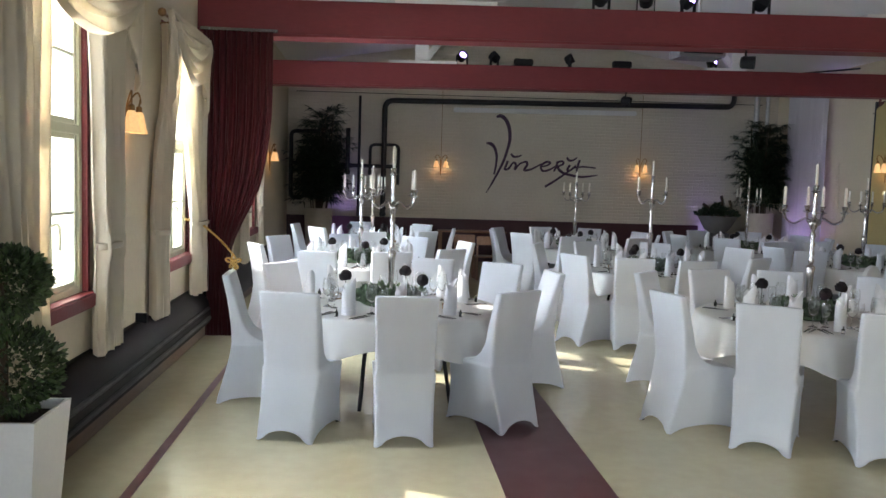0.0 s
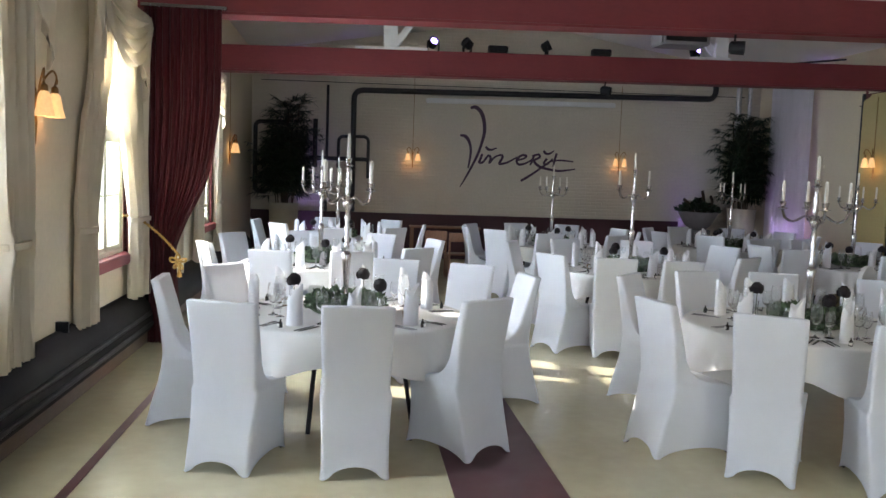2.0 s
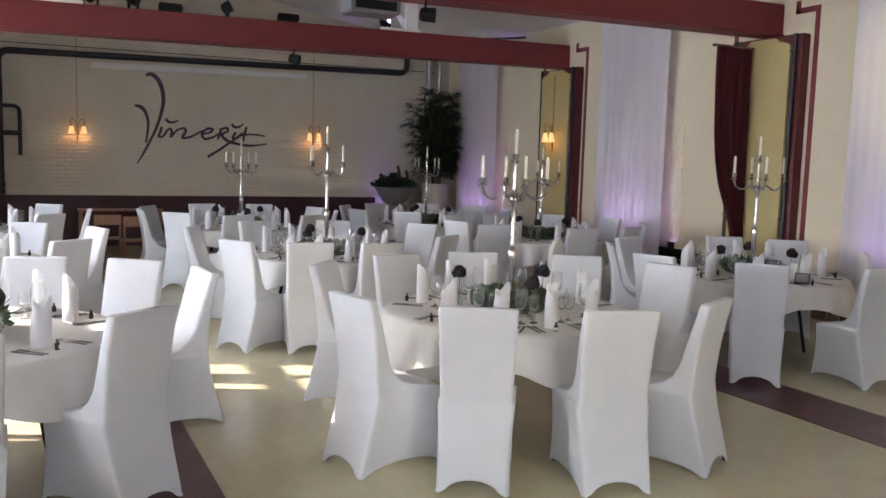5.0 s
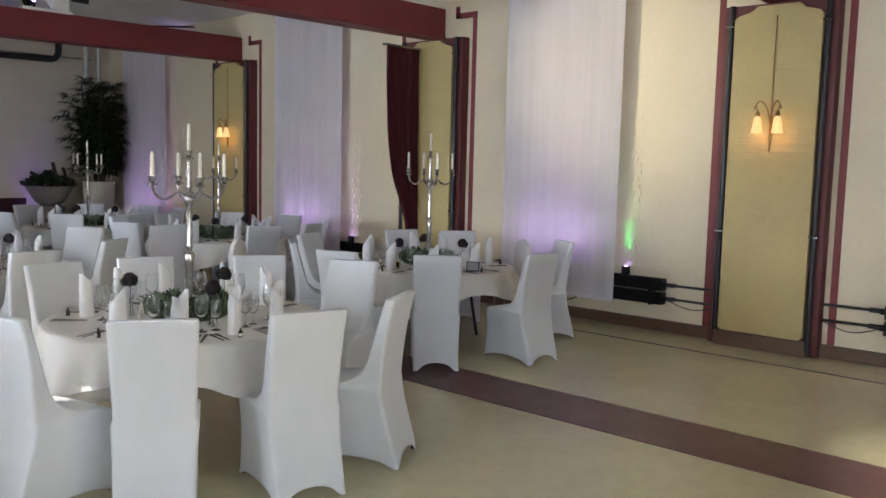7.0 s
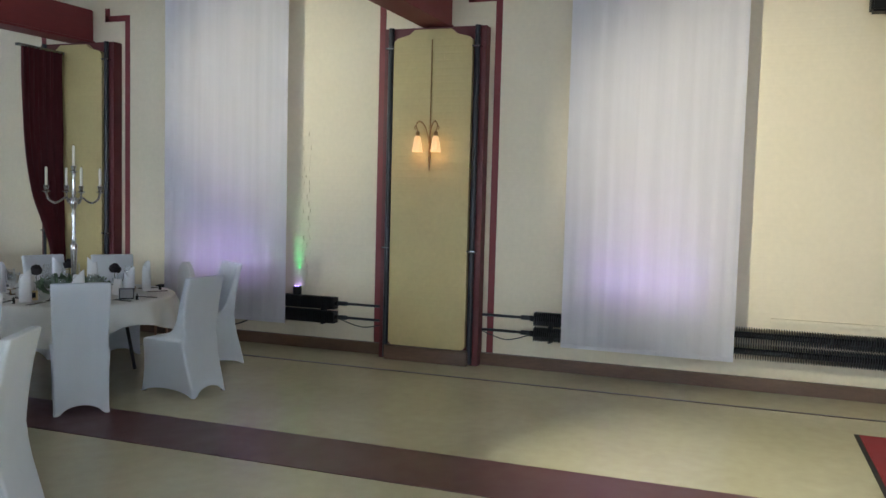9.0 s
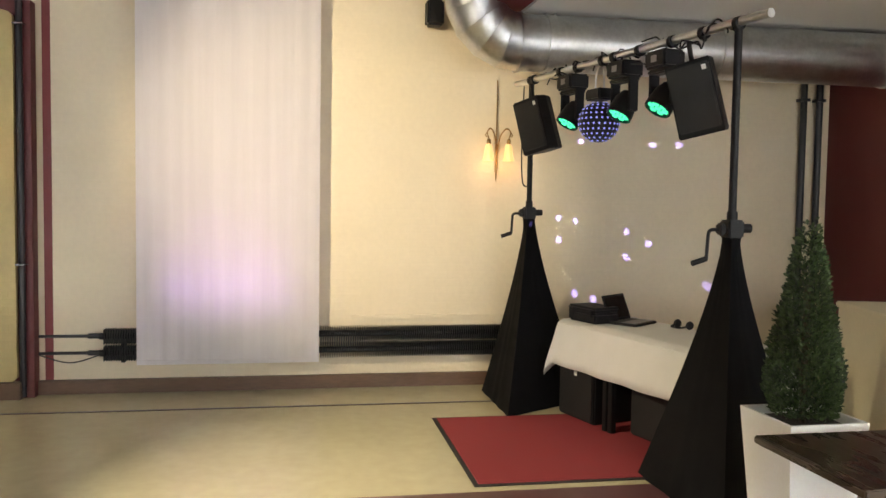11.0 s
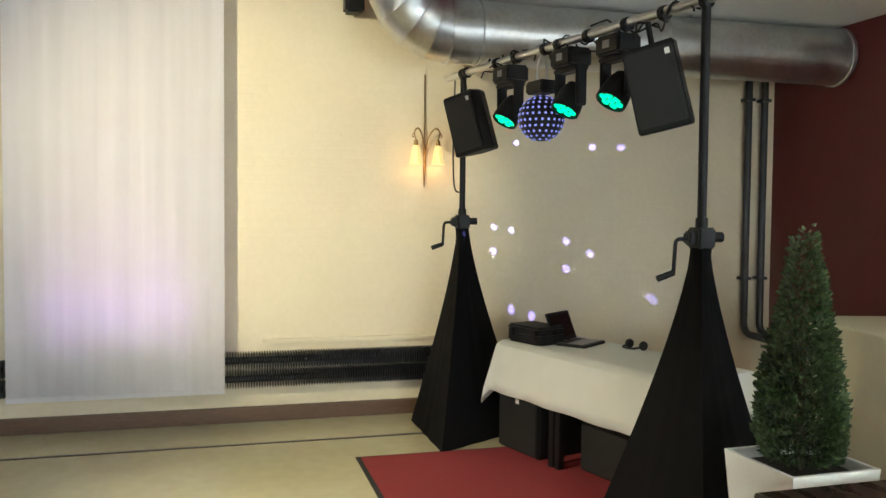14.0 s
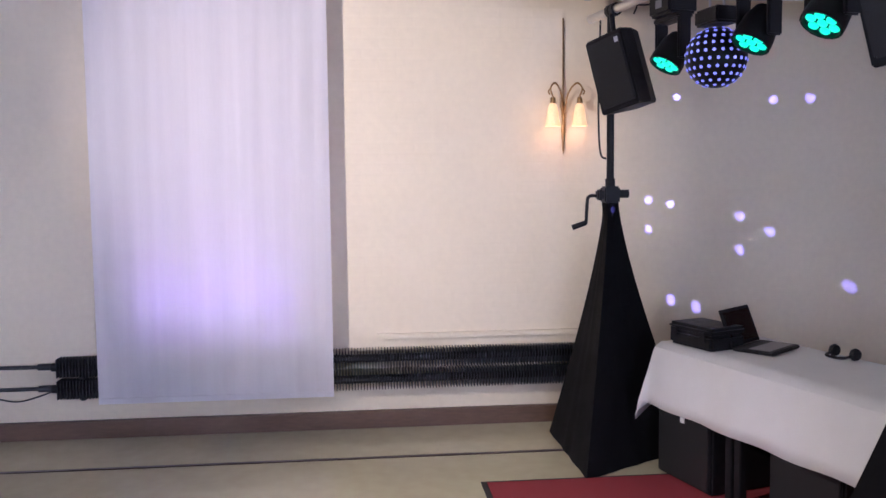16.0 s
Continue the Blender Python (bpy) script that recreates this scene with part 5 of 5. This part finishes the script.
tagged(part("cable", T_(bend((9.19, 7.75, 0.40), (9.17, 7.55, 0.24), (9.16, 7.25, 0.19), (9.17, 6.95, 0.25), (9.19, 6.75, 0.40), n=6), 0.008, 6), M_RUBBER), "black cable sagging under the banner", "cable", "LED cables")

# ---- ventilation duct ----
t = thing("ventilation_duct", "large galvanised steel spiral duct with an elbow", "duct")
DX, DR = 8.42, 0.25
ends = [(Vector((DX, 0.35, 4.15)), Vector((0, 1, 0))), (Vector((DX, 0.35, 3.64)), Vector((0, 1, 0)))]
for k in range(1, 6):
    a = radians(90 * k / 5)
    ends.append((Vector((DX, 0.35 - 0.42 * (1 - math.cos(a)), 3.64 - 0.44 * math.sin(a))), Vector((0, math.cos(a), -math.sin(a)))))
for (p0, n0), (p1, n1) in zip(ends, ends[1:]):
    bm = bmesh.new()
    loft(bm, [[p + DR * k * (math.cos(b) * Vector((1, 0, 0)) + math.sin(b) * nn) for b in [2 * math.pi * i / 28 for i in range(28)]] for p, nn, k in ((p0, n0, 1.0), (p0.lerp(p1, 0.04), n0.lerp(n1, 0.04), 1.012), (p0.lerp(p1, 0.08), n0.lerp(n1, 0.08), 1.0), (p1, n1, 0.998))])
    part("duct_segment", bm, M_GALV, t)
part("straight_run", T_([(DX, -0.05, 3.20), (DX, -3.69, 3.20)], DR - 0.004, 32), M_GALV, t)
for y in (-0.06, -0.30, -1.9, -3.66):
    part("seam", L_([(DR - 0.006, -0.015), (DR + 0.010, -0.012), (DR + 0.010, 0.012), (DR - 0.006, 0.015)], 32, (0, 0, 0), Matrix.Translation((DX, y, 3.20)) @ Matrix.Rotation(radians(90), 4, "X")), M_GALV, t)
for y in (-0.4, -2.2):
    part("hanger", T_([(DX + 0.0, y, 3.44), (DX, y, 3.475)], 0.012, 8), M_GALV, t)
for y, r in ((-3.36, 0.035), (-3.54, 0.035)):
    t = thing("riser_pipe", "black riser pipe in the corner by the bar", "pipe", None, "riser pipes")
    part("pipe", T_(elbow((XE - 0.07, y, 3.15), (XE - 0.07, y, 0.62), (XE - 0.55, y - 0.02, 0.60), r=0.12), r, 12), M_PIPE, t)
    for z in (1.15, 2.9):
        part("clip", B(XE - 0.115, XE - 0.001, y - 0.045, y + 0.045, z, z + 0.03), M_PIPE, t)

# ---- disc jockey's corner ----
t = thing("door_mat", "red carpet mat with a black rubber edge", "mat", pose(7.2, -0.45, 0))
part("rubber_edge", B(-0.84, 0.84, -1.16, 1.16, 0.001, 0.007, bevel=0.002), M_RUBBER, t)
part("carpet", B(-0.805, 0.805, -1.125, 1.125, 0.007, 0.013), M_MAT, t)

TR0, TR1 = Vector((8.5, -0.22, 0)), Vector((5.95, -0.76, 0))
ALONG = (TR1 - TR0).normalized()
ANG = math.degrees(math.atan2(ALONG.y, ALONG.x))


def on_truss(s, z):
    p = TR0 + (TR1 - TR0) * s
    return pose(p.x, p.y, z, 0, 0, ANG + 180)


def stand(p, turn, knob, reach):
    t = thing("lighting_stand", "black crank-up lighting stand under a stretch cloth cover", "lighting stand", pose(p.x, p.y, 0, 0, 0, turn), "lighting stands")
    bm = bmesh.new()
    n = 36
    rings = []
    for j in range(15):
        v = j / 14
        rad = 0.055 + (reach - 0.055) * (1 - v) ** 1.28
        ring = []
        for i in range(n):
            a = 2 * math.pi * i / n
            # three stretched corners over the tripod's feet
            w = ((a / (2 * math.pi) * 3) % 1.0) - 0.5
            tri = math.cos(math.pi / 3) / math.cos(w * 2 * math.pi / 3)
            k = rad * (tri if v < 0.93 else tri + (1 - tri) * (v - 0.93) / 0.07) * (1 + 0.015 * math.sin(9 * a + 4 * v))
            ring.append((k * math.cos(a), k * math.sin(a), 0.004 + v * (knob - 0.06)))
        rings.append(ring)
    loft(bm, rings)
    part("cloth_cover", bm, M_BCLOTH, t, "black stretch cloth pyramid")
    part("lower_pole", T_([(0, 0, 0.3), (0, 0, knob + 0.1)], 0.032, 14), M_BLACK, t)
    part("pole", T_([(0, 0, knob + 0.05), (0, 0, 2.86)], 0.024, 14), M_BLACK, t)
    spin = Matrix.Rotation(radians(-90 - turn), 4, "Z")
    w = part("winch", boxes((-0.05, 0.05, -0.06, 0.06, knob - 0.06, knob + 0.05), (-0.09, -0.05, -0.035, 0.035, knob - 0.04, knob + 0.03), bevel=0.01), M_BLACK, t, "black winch box")
    w.matrix_basis = spin
    part("crank", T_(elbow((-0.09, 0, knob - 0.01), (-0.15, 0, knob - 0.01), (-0.16, 0, knob - 0.19), r=0.03), 0.011, 8), M_BLACK, w)
    part("grip", T_([(-0.16, 0, knob - 0.185), (-0.25, 0, knob - 0.215)], 0.017, 10), M_BLACK, w)
    part("knob", T_([(0.05, 0, knob), (0.12, 0, knob)], 0.028, 10), M_BLACK, w)
    return t


stand(TR0, 30, 1.72, 0.58)
stand(TR1, 32, 1.67, 0.62)
t = thing("truss_bar", "aluminium lighting bar across the two stands", "truss bar")
q0, q1 = TR0 - ALONG * 0.28, TR1 + ALONG * 0.26
part("bar", T_([(q0.x, q0.y, 2.89), (q1.x, q1.y, 2.90)], 0.028, 14), M_ALU, t)
for s in (0.0, 0.02, 0.20, 0.30, 0.44, 0.50, 0.62, 0.76, 0.88, 1.0):
    m = on_truss(s, 2.89)
    part("clamp", L_([(0.036, -0.022), (0.042, -0.018), (0.042, 0.018), (0.036, 0.022)], 12, (0, 0, 0), m @ Matrix.Rotation(radians(90), 4, "Y")), M_BLACK, t)
rnd = random.Random(21)
for s0, s1 in ((0.05, 0.25), (0.22, 0.40), (0.36, 0.55), (0.5, 0.68), (0.64, 0.85), (0.1, 0.34), (0.45, 0.62), (0.7, 0.97), (0.8, 0.99)):
    pts = []
    for k in range(7):
        p = TR0 + (TR1 - TR0) * (s0 + (s1 - s0) * k / 6)
        pts.append((p.x + rnd.uniform(-0.03, 0.03), p.y + rnd.uniform(-0.045, 0.045), 2.90 + rnd.uniform(-0.11, 0.06)))
    c = tagged(part("cable", T_(bend(*pts, n=5), 0.006, 6), M_RUBBER), "black cable wound along the lighting bar", "cable", "lighting cables")
tagged(part("cable", T_(bend((8.60, -0.18, 2.85), (8.57, -0.16, 2.3), (8.56, -0.17, 2.0), (8.53, -0.20, 1.95), n=6), 0.007, 6), M_RUBBER), "black cable hanging down the stand", "cable", "lighting cables")


def pa_speaker(s, tilt, turn, roll):
    m = on_truss(s, 2.48) @ pose(0, 0.06, 0, tilt, 0, turn) @ pose(0, 0, 0, 0, roll, 0) @ Matrix.Scale(0.88, 4)
    t = thing("loudspeaker", "black two-way loudspeaker hung from the lighting bar", "loudspeaker", m, "hung loudspeakers")
    bm = bmesh.new()
    front = [(-0.165, 0.13), (0.165, 0.13), (0.15, -0.02), (0.09, -0.16), (-0.09, -0.16), (-0.15, -0.02)]
    loft(bm, [[(x * k, y * k, z) for x, y in front] for z, k in ((-0.27, 0.94), (-0.255, 1.0), (0.24, 0.97), (0.255, 0.9))])
    part("housing", bm, M_BLACK, t, smooth=False)
    part("grille", B(-0.15, 0.15, 0.128, 0.142, -0.235, 0.225, bevel=0.01), M_GRILLE, t)
    part("badge", B(-0.13, -0.10, 0.142, 0.146, 0.17, 0.205), M_PAPER, t)
    part("bracket", T_([(0, 0, 0.25), (0, -0.03, 0.40)], 0.018, 10), M_BLACK, t)
    return t


pa_speaker(0.10, -8, 22, 12)
pa_speaker(0.90, -8, 34, 12)


def moving_head(s, tilt):
    t = thing("moving_head", "black moving-head spotlight with green LEDs", "stage light", on_truss(s, 2.89), "moving heads")
    part("base", B(-0.11, 0.11, -0.09, 0.09, -0.17, -0.05, bevel=0.015), M_BLACK, t)
    part("display", B(-0.03, 0.03, 0.09, 0.093, -0.13, -0.085), M_GREY, t)
    part("yoke", boxes((-0.125, -0.10, -0.04, 0.04, -0.42, -0.18), (0.10, 0.125, -0.04, 0.04, -0.42, -0.18), (-0.125, 0.125, -0.05, 0.05, -0.20, -0.17), bevel=0.008), M_BLACK, t)
    q = Matrix.Translation((0, 0, -0.37)) @ Matrix.Rotation(radians(tilt), 4, "X")
    h = part("head", L_([(0.001, -0.11), (0.06, -0.10), (0.085, -0.04), (0.095, 0.05), (0.095, 0.09), (0.085, 0.09), (0.082, 0.075), (0.001, 0.075)], 18, (0, 0, 0), q), M_BLACK, t)
    for k in range(7):
        a = k * 1.0472
        c = (0, 0) if k == 6 else (0.053 * math.cos(a), 0.053 * math.sin(a))
        part("led", L_([(0.023, 0.075), (0.022, 0.083), (0.001, 0.088)], 12, (c[0], c[1], 0), q), M_LEDG, h, "green glowing lens")
    return t


for s, tilt in ((0.27, -148), (0.55, -150), (0.73, -146)):
    moving_head(s, tilt)
t = thing("light_ball", "black LED effect ball with rows of blue-white lenses", "light ball", on_truss(0.425, 2.43))
part("sphere", L_([(0.155 * math.sin(math.pi * k / 16) + 0.001, -0.155 * math.cos(math.pi * k / 16)) for k in range(17)], 28), M_BLACK, t)
part("housing", B(-0.10, 0.10, -0.07, 0.07, 0.165, 0.25, bevel=0.012), M_BLACK, t)
part("hook", T_(bend((-0.06, 0, 0.25), (-0.05, 0, 0.36), (0.0, 0, 0.43), (0.05, 0, 0.36), (0.06, 0, 0.25), n=5), 0.007, 8), M_ALU, t)
lens = bmesh.new()
lathe(lens, [(0.009, 0.0), (0.0085, 0.003), (0.001, 0.0045)], 8)
lens_mesh = mesh_of("lens", lens, M_LEDB)
for row in range(1, 11):
    el = radians(-82 + row * 15)
    count = max(3, int(24 * math.cos(el)))
    for k in range(count):
        az = 2 * math.pi * (k + 0.5 * (row % 2)) / count
        d = Vector((math.cos(az) * math.cos(el), math.sin(az) * math.cos(el), math.sin(el)))
        o = part("lens", lens_mesh, None, t)
        o.matrix_basis = Matrix.Translation(d * 0.1555) @ d.to_track_quat("Z", "Y").to_matrix().to_4x4()

# table with cloth, turned like the bar
DJ = pose(8.085, -0.38, 0, 0, 0, 15.5) @ pose(-1.8, 0, 0)  # x along the front edge, y towards the hall
t = thing("folding_table", "long table for the music equipment", "table", DJ)
part("tabletop", B(0.09, 1.71, -0.07, -0.67, 0.785, 0.810), M_BEECH, t)
for x in (1.12, 0.12):
    part("leg", boxes((x - 0.06, x - 0.01, -0.02, -0.07, 0, 0.785), (x + 0.01, x + 0.06, -0.02, -0.07, 0, 0.785), bevel=0.004), M_BLACK, t)
part("leg", B(1.66, 1.72, -0.62, -0.68, 0, 0.785), M_BLACK, t)
bm = bmesh.new()
nx, ny = 36, 20
grid = []
for j in range(ny + 1):
    row = []
    for i in range(nx + 1):
        u, v = -0.36 + 2.58 * i / nx, 0.39 - 1.44 * j / ny
        x, y, z = u, v, 0.818
        ox = max(0.0, -u) + max(0.0, u - 1.8)
        oy = max(0.0, v) + max(0.0, -0.74 - v)
        if ox > 0:
            x = (0.0 - 0.10 * ox if u < 0 else 1.8 + 0.10 * ox)
            z -= ox * 0.92
        if oy > 0:
            y = (0.0 + 0.16 * oy if v > 0 else -0.74 - 0.16 * oy)
            z -= oy * 0.95
            y += 0.009 * math.sin(u * 13) * (oy / 0.3)
        if ox > 0 and oy > 0:
            k = min(ox, oy)
            x += (-1 if u < 0 else 1) * k * 0.04
            y += (1 if v > 0 else -1) * k * 0.10
            z = 0.818 - max(ox, oy) * 0.95 - 0.22 * k
        row.append(bm.verts.new((x, y, z)))
    grid.append(row)
for j in range(ny):
    for i in range(nx):
        bm.faces.new((grid[j][i], grid[j][i + 1], grid[j + 1][i + 1], grid[j + 1][i]))
c = part("tablecloth", bm, M_CLOTH)
c.matrix_basis = DJ
md = c.modifiers.new("thickness", "SOLIDIFY")
md.thickness, md.offset = 0.004, 1.0
tagged(c, "white tablecloth draped over the equipment table", "tablecloth")

for x0, label in ((1.30, "black bass speaker standing under the table"), (0.50, "second black bass speaker under the table")):
    t = thing("bass_speaker", label, "loudspeaker", DJ @ pose(x0, -0.03 if x0 > 1 else -0.16, 0.014) @ Matrix.Diagonal((1, 1, 0.87, 1)), "bass speakers")
    part("housing", B(0, 0.50, -0.52, 0, 0, 0.56, bevel=0.012), M_BLACK, t)
    part("grille", B(0.02, 0.48, 0.001, 0.014, 0.02, 0.54, bevel=0.004), M_GRILLE, t)
    part("badge", B(0.225, 0.265, 0.0145, 0.018, 0.42, 0.465), M_PAPER, t)
t = thing("equipment_case", "small black plastic equipment case", "case", DJ @ pose(1.56, -0.19, 0.823, 0, 0, 4))
part("body", B(-0.18, 0.18, -0.13, 0.13, 0.0, 0.09, bevel=0.018), M_BLACK, t)
part("lid", B(-0.185, 0.185, -0.135, 0.135, 0.092, 0.135, bevel=0.018), M_BLACK, t)
for x in (-0.12, 0.12):
    part("latch", B(x - 0.025, x + 0.025, 0.135, 0.147, 0.05, 0.11, bevel=0.004), M_BLACK, t)
t = thing("laptop", "open black laptop computer", "laptop", DJ @ pose(1.32, -0.42, 0.823, 0, 0, 112))
part("base", B(-0.17, 0.17, -0.12, 0.12, 0.0, 0.022, bevel=0.005), M_BLACK, t)
part("keyboard", B(-0.15, 0.15, -0.03, 0.09, 0.0222, 0.024), M_GREY, t)
s = part("screen", B(-0.17, 0.17, -0.006, 0.006, 0.0, 0.22, bevel=0.004, m=pose(0, -0.125, 0.02, 22)), M_BLACK, t)
part("panel", B(-0.15, 0.15, 0.0065, 0.008, 0.02, 0.20, m=pose(0, -0.125, 0.02, 22)), M_WINE, s)
t = thing("headphones", "small black headphones on the table", "headphones", DJ @ pose(0.95, -0.62, 0.823))
for x in (-0.07, 0.07):
    part("ear_cup", L_([(0.001, -0.015), (0.03, -0.014), (0.035, 0), (0.03, 0.014), (0.001, 0.015)], 12, (0, 0, 0), pose(x, 0, 0.036, 0, 90, 0)), M_BLACK, t)
part("band", T_(bend((-0.07, 0, 0.03), (-0.05, 0.08, 0.02), (0.05, 0.08, 0.02), (0.07, 0, 0.03), n=5), 0.008, 8), M_BLACK, t)
tagged(part("cable", T_(bend((7.05, -1.18, 0.012), (6.9, -1.0, 0.20), (6.72, -0.97, 0.55), (6.68, -0.98, 0.78), n=6), 0.006, 6), M_RUBBER), "black cable looping below the table", "cable", "lighting cables")


# ---- planters with clipped box ----
def planter(m, label, half=0.215, h=0.75):
    t = thing("planter", label, "planter", m, "white planters")
    bm = bmesh.new()
    k = 0.72
    R = lambda w, z: [(-w, -w, z), (w, -w, z), (w, w, z), (-w, w, z)]
    rows = loft(bm, [R(half * k, 0.0), R(half, h), R(half - 0.018, h), R(half - 0.022, h - 0.05)], caps=False)
    bm.faces.new(rows[0][::-1])
    part("pot", bm, M_POT, t, smooth=False)
    part("soil", B(-half + 0.021, half - 0.021, -half + 0.021, half - 0.021, h - 0.08, h - 0.045), M_SOIL, t)
    return t


planter(pose(5.065, -0.685, 0, 0, 0, 2), "tapered white square planter", h=0.765)
t = thing("box_topiary", "clipped cone of small-leaved box", "topiary", pose(5.065, -0.685, 0.715))
part("trunk", T_([(0, 0, 0), (0, 0, 0.7)], 0.016, 8), M_BARK, t)
bm = bmesh.new()


def cone_leaf(r):
    z = 1.0 - math.sqrt(r.random())
    a = r.uniform(0, 6.283)
    rad = (0.022 + 0.175 * (1 - z) ** 0.85) * min(1.0, 0.72 + 2.2 * z) * (0.70 + 0.36 * r.random() + 0.09 * math.sin(4 * a + 11 * z) + 0.05 * math.sin(9 * a - 23 * z))
    return (rad * math.cos(a), rad * math.sin(a), 0.05 + 0.98 * z), (math.cos(a), math.sin(a), 0.7)


leaf_cloud(bm, cone_leaf, 10000, 0.028, random.Random(6))
part("foliage", bm, M_BOX, t, smooth=False)
planter(pose(-1.53, 3.52, 0), "tapered white square planter by the window", half=0.205, h=0.765)
t = thing("box_topiary", "clipped box in stacked balls, in deep shade", "topiary", pose(-1.53, 3.52, 0.715))
part("trunk", T_([(0, 0, 0), (0, 0, 0.6)], 0.018, 8), M_BARK, t)
bm = bmesh.new()
for zc, rad in ((0.23, 0.22), (0.60, 0.17)):
    def ball_leaf(r, zc=zc, rad=rad):
        a, u = r.uniform(0, 6.283), r.uniform(-1, 1)
        q = rad * (0.75 + 0.3 * r.random())
        w = math.sqrt(1 - u * u)
        return (q * w * math.cos(a), q * w * math.sin(a), zc + q * u * 0.85), (w * math.cos(a), w * math.sin(a), u + 0.3)
    leaf_cloud(bm, ball_leaf, 2600, 0.034, random.Random(int(zc * 100)))
part("foliage", bm, M_BOX, t, smooth=False)

# ---- bar counter and bistro table ----
C = pose(6.95, -2.22, 0, 0, 0, 180 - 14.3)  # x along the counter, y towards its back
t = thing("bar_counter", "cream plastered bar counter with a ledge", "bar counter", C)
part("front", B(0.0, 3.4, 0.0, 0.78, 0, 1.055), M_COUNTER, t)
part("ledge", B(-0.01, 3.42, -0.02, 0.80, 1.055, 1.10, bevel=0.008), M_COUNTER, t)
C2 = lambda x, y, z: C @ pose(x, y, z)
t = thing("wine_bottle", "dark wine bottle with a pale label and orange capsule", "bottle", C2(0.95, 0.50, 1.101) @ pose(0, 0, 0, 0, 0, -75) @ Matrix.Scale(2.15, 4))
part("bottle", L_([(0.001, 0.0), (0.036, 0.0), (0.038, 0.006), (0.038, 0.185), (0.032, 0.205), (0.016, 0.235), (0.014, 0.30), (0.001, 0.30)], 20), M_WINE, t)
part("capsule", L_([(0.0155, 0.245), (0.0155, 0.303), (0.001, 0.306)], 16), M_ORANGE, t)
bm = bmesh.new()
for a0, z0, z1, r in ((-70, 0.04, 0.14, 0.0386),):
    rings = [[((r + d) * math.cos(radians(a0 + 14 * k)), (r + d) * math.sin(radians(a0 + 14 * k)), z) for d, z in ((0, z0), (0.0006, z0), (0.0006, z1), (0, z1))] for k in range(11)]
    loft(bm, rings)
l = part("label", bm, M_PAPER, t, "pale paper label")
bm = bmesh.new()
rings = [[((0.0394 + d) * math.cos(radians(-66 + 13 * k)), (0.0394 + d) * math.sin(radians(-66 + 13 * k)), z) for d, z in ((0, 0.055), (0.0006, 0.055), (0.0006, 0.075), (0, 0.075))] for k in range(11)]
loft(bm, rings)
part("print_band", bm, M_ORANGE, l)
t = thing("gift_box", "tall black wine gift box with a pale emblem", "box", C2(0.80, 0.52, 1.101) @ pose(0, 0, 0, 0, 0, 190) @ Matrix.Scale(1.75, 4))
part("box", B(-0.06, 0.06, -0.05, 0.05, 0, 0.34, bevel=0.003), M_BLACK, t)
part("emblem", L_([(0.024, 0.0), (0.030, 0.001), (0.030, 0.002), (0.024, 0.002)], 20, (0, 0, 0), pose(0, 0.0505, 0.17, -90)), M_PAPER, t)
part("print_bar", B(-0.03, 0.03, 0.0505, 0.0515, 0.115, 0.124), M_PAPER, t)
t = thing("tray", "clear tray with papers on the counter", "tray", C2(0.45, 0.45, 1.101))
part("dish", L_([(0.10, 0.0), (0.13, 0.03), (0.128, 0.032), (0.098, 0.004), (0.001, 0.004)], 24), M_ALU, t)
part("paper", B(-0.06, 0.08, -0.05, 0.05, 0.033, 0.037, bevel=0.001), M_PAPER, t)
t = thing("canvas", "white canvas with loose red brush strokes", "picture", pose(7.0, YS + 0.002, 0), "")
part("canvas_board", B(-0.42, 0.42, 0.0, 0.03, 2.47, 3.20, bevel=0.004), M_PAPER, t)
bm = bmesh.new()
for pts in (((0.30, 2.98), (0.27, 2.85), (0.25, 2.66)), ((0.25, 2.66), (0.18, 2.80), (0.10, 2.95)), ((0.05, 2.62), (-0.1, 2.85), (-0.28, 3.0))):
    tube(bm, bend(*[(a, 0.032, b) for a, b in pts], n=5), 0.007, 6)
part("brush_stroke", bm, M_DARKRED, t)
t = thing("bistro_table", "square dark wooden bistro table on a steel foot", "table", pose(4.39, -0.67, 0, 0, 0, 1))
part("tabletop", B(-0.37, 0.37, -0.43, 0.43, 0.725, 0.76, bevel=0.006), M_TABLEWOOD, t)
part("column", T_([(0, 0, 0.02), (0, 0, 0.725)], 0.035, 14), M_BLACK, t)
part("foot_plate", B(-0.22, 0.22, -0.22, 0.22, 0.0, 0.02, bevel=0.006), M_BLACK, t)

# flecks of light that the mirror-ball lamp throws on the brick wall
BALL = Vector((7.42, -0.42, 2.43))
for y, z in ((-0.76, 1.66), (-0.93, 1.63), (-0.76, 1.44), (-1.48, 1.53), (-1.72, 1.41), (-1.48, 1.27), (-0.94, 0.90), (-1.14, 0.84), (-1.73, 2.41), (-2.02, 2.42), (-0.97, 2.43), (-0.06, 0.95), (-2.38, 0.97)):
    goal = Vector((XE, y, z))
    lamp("ball_beam", "SPOT", BALL + (goal - BALL).normalized() * 0.26, 230, (0.28, 0.26, 1.0), goal, 0.004, 1.9, 0.3)
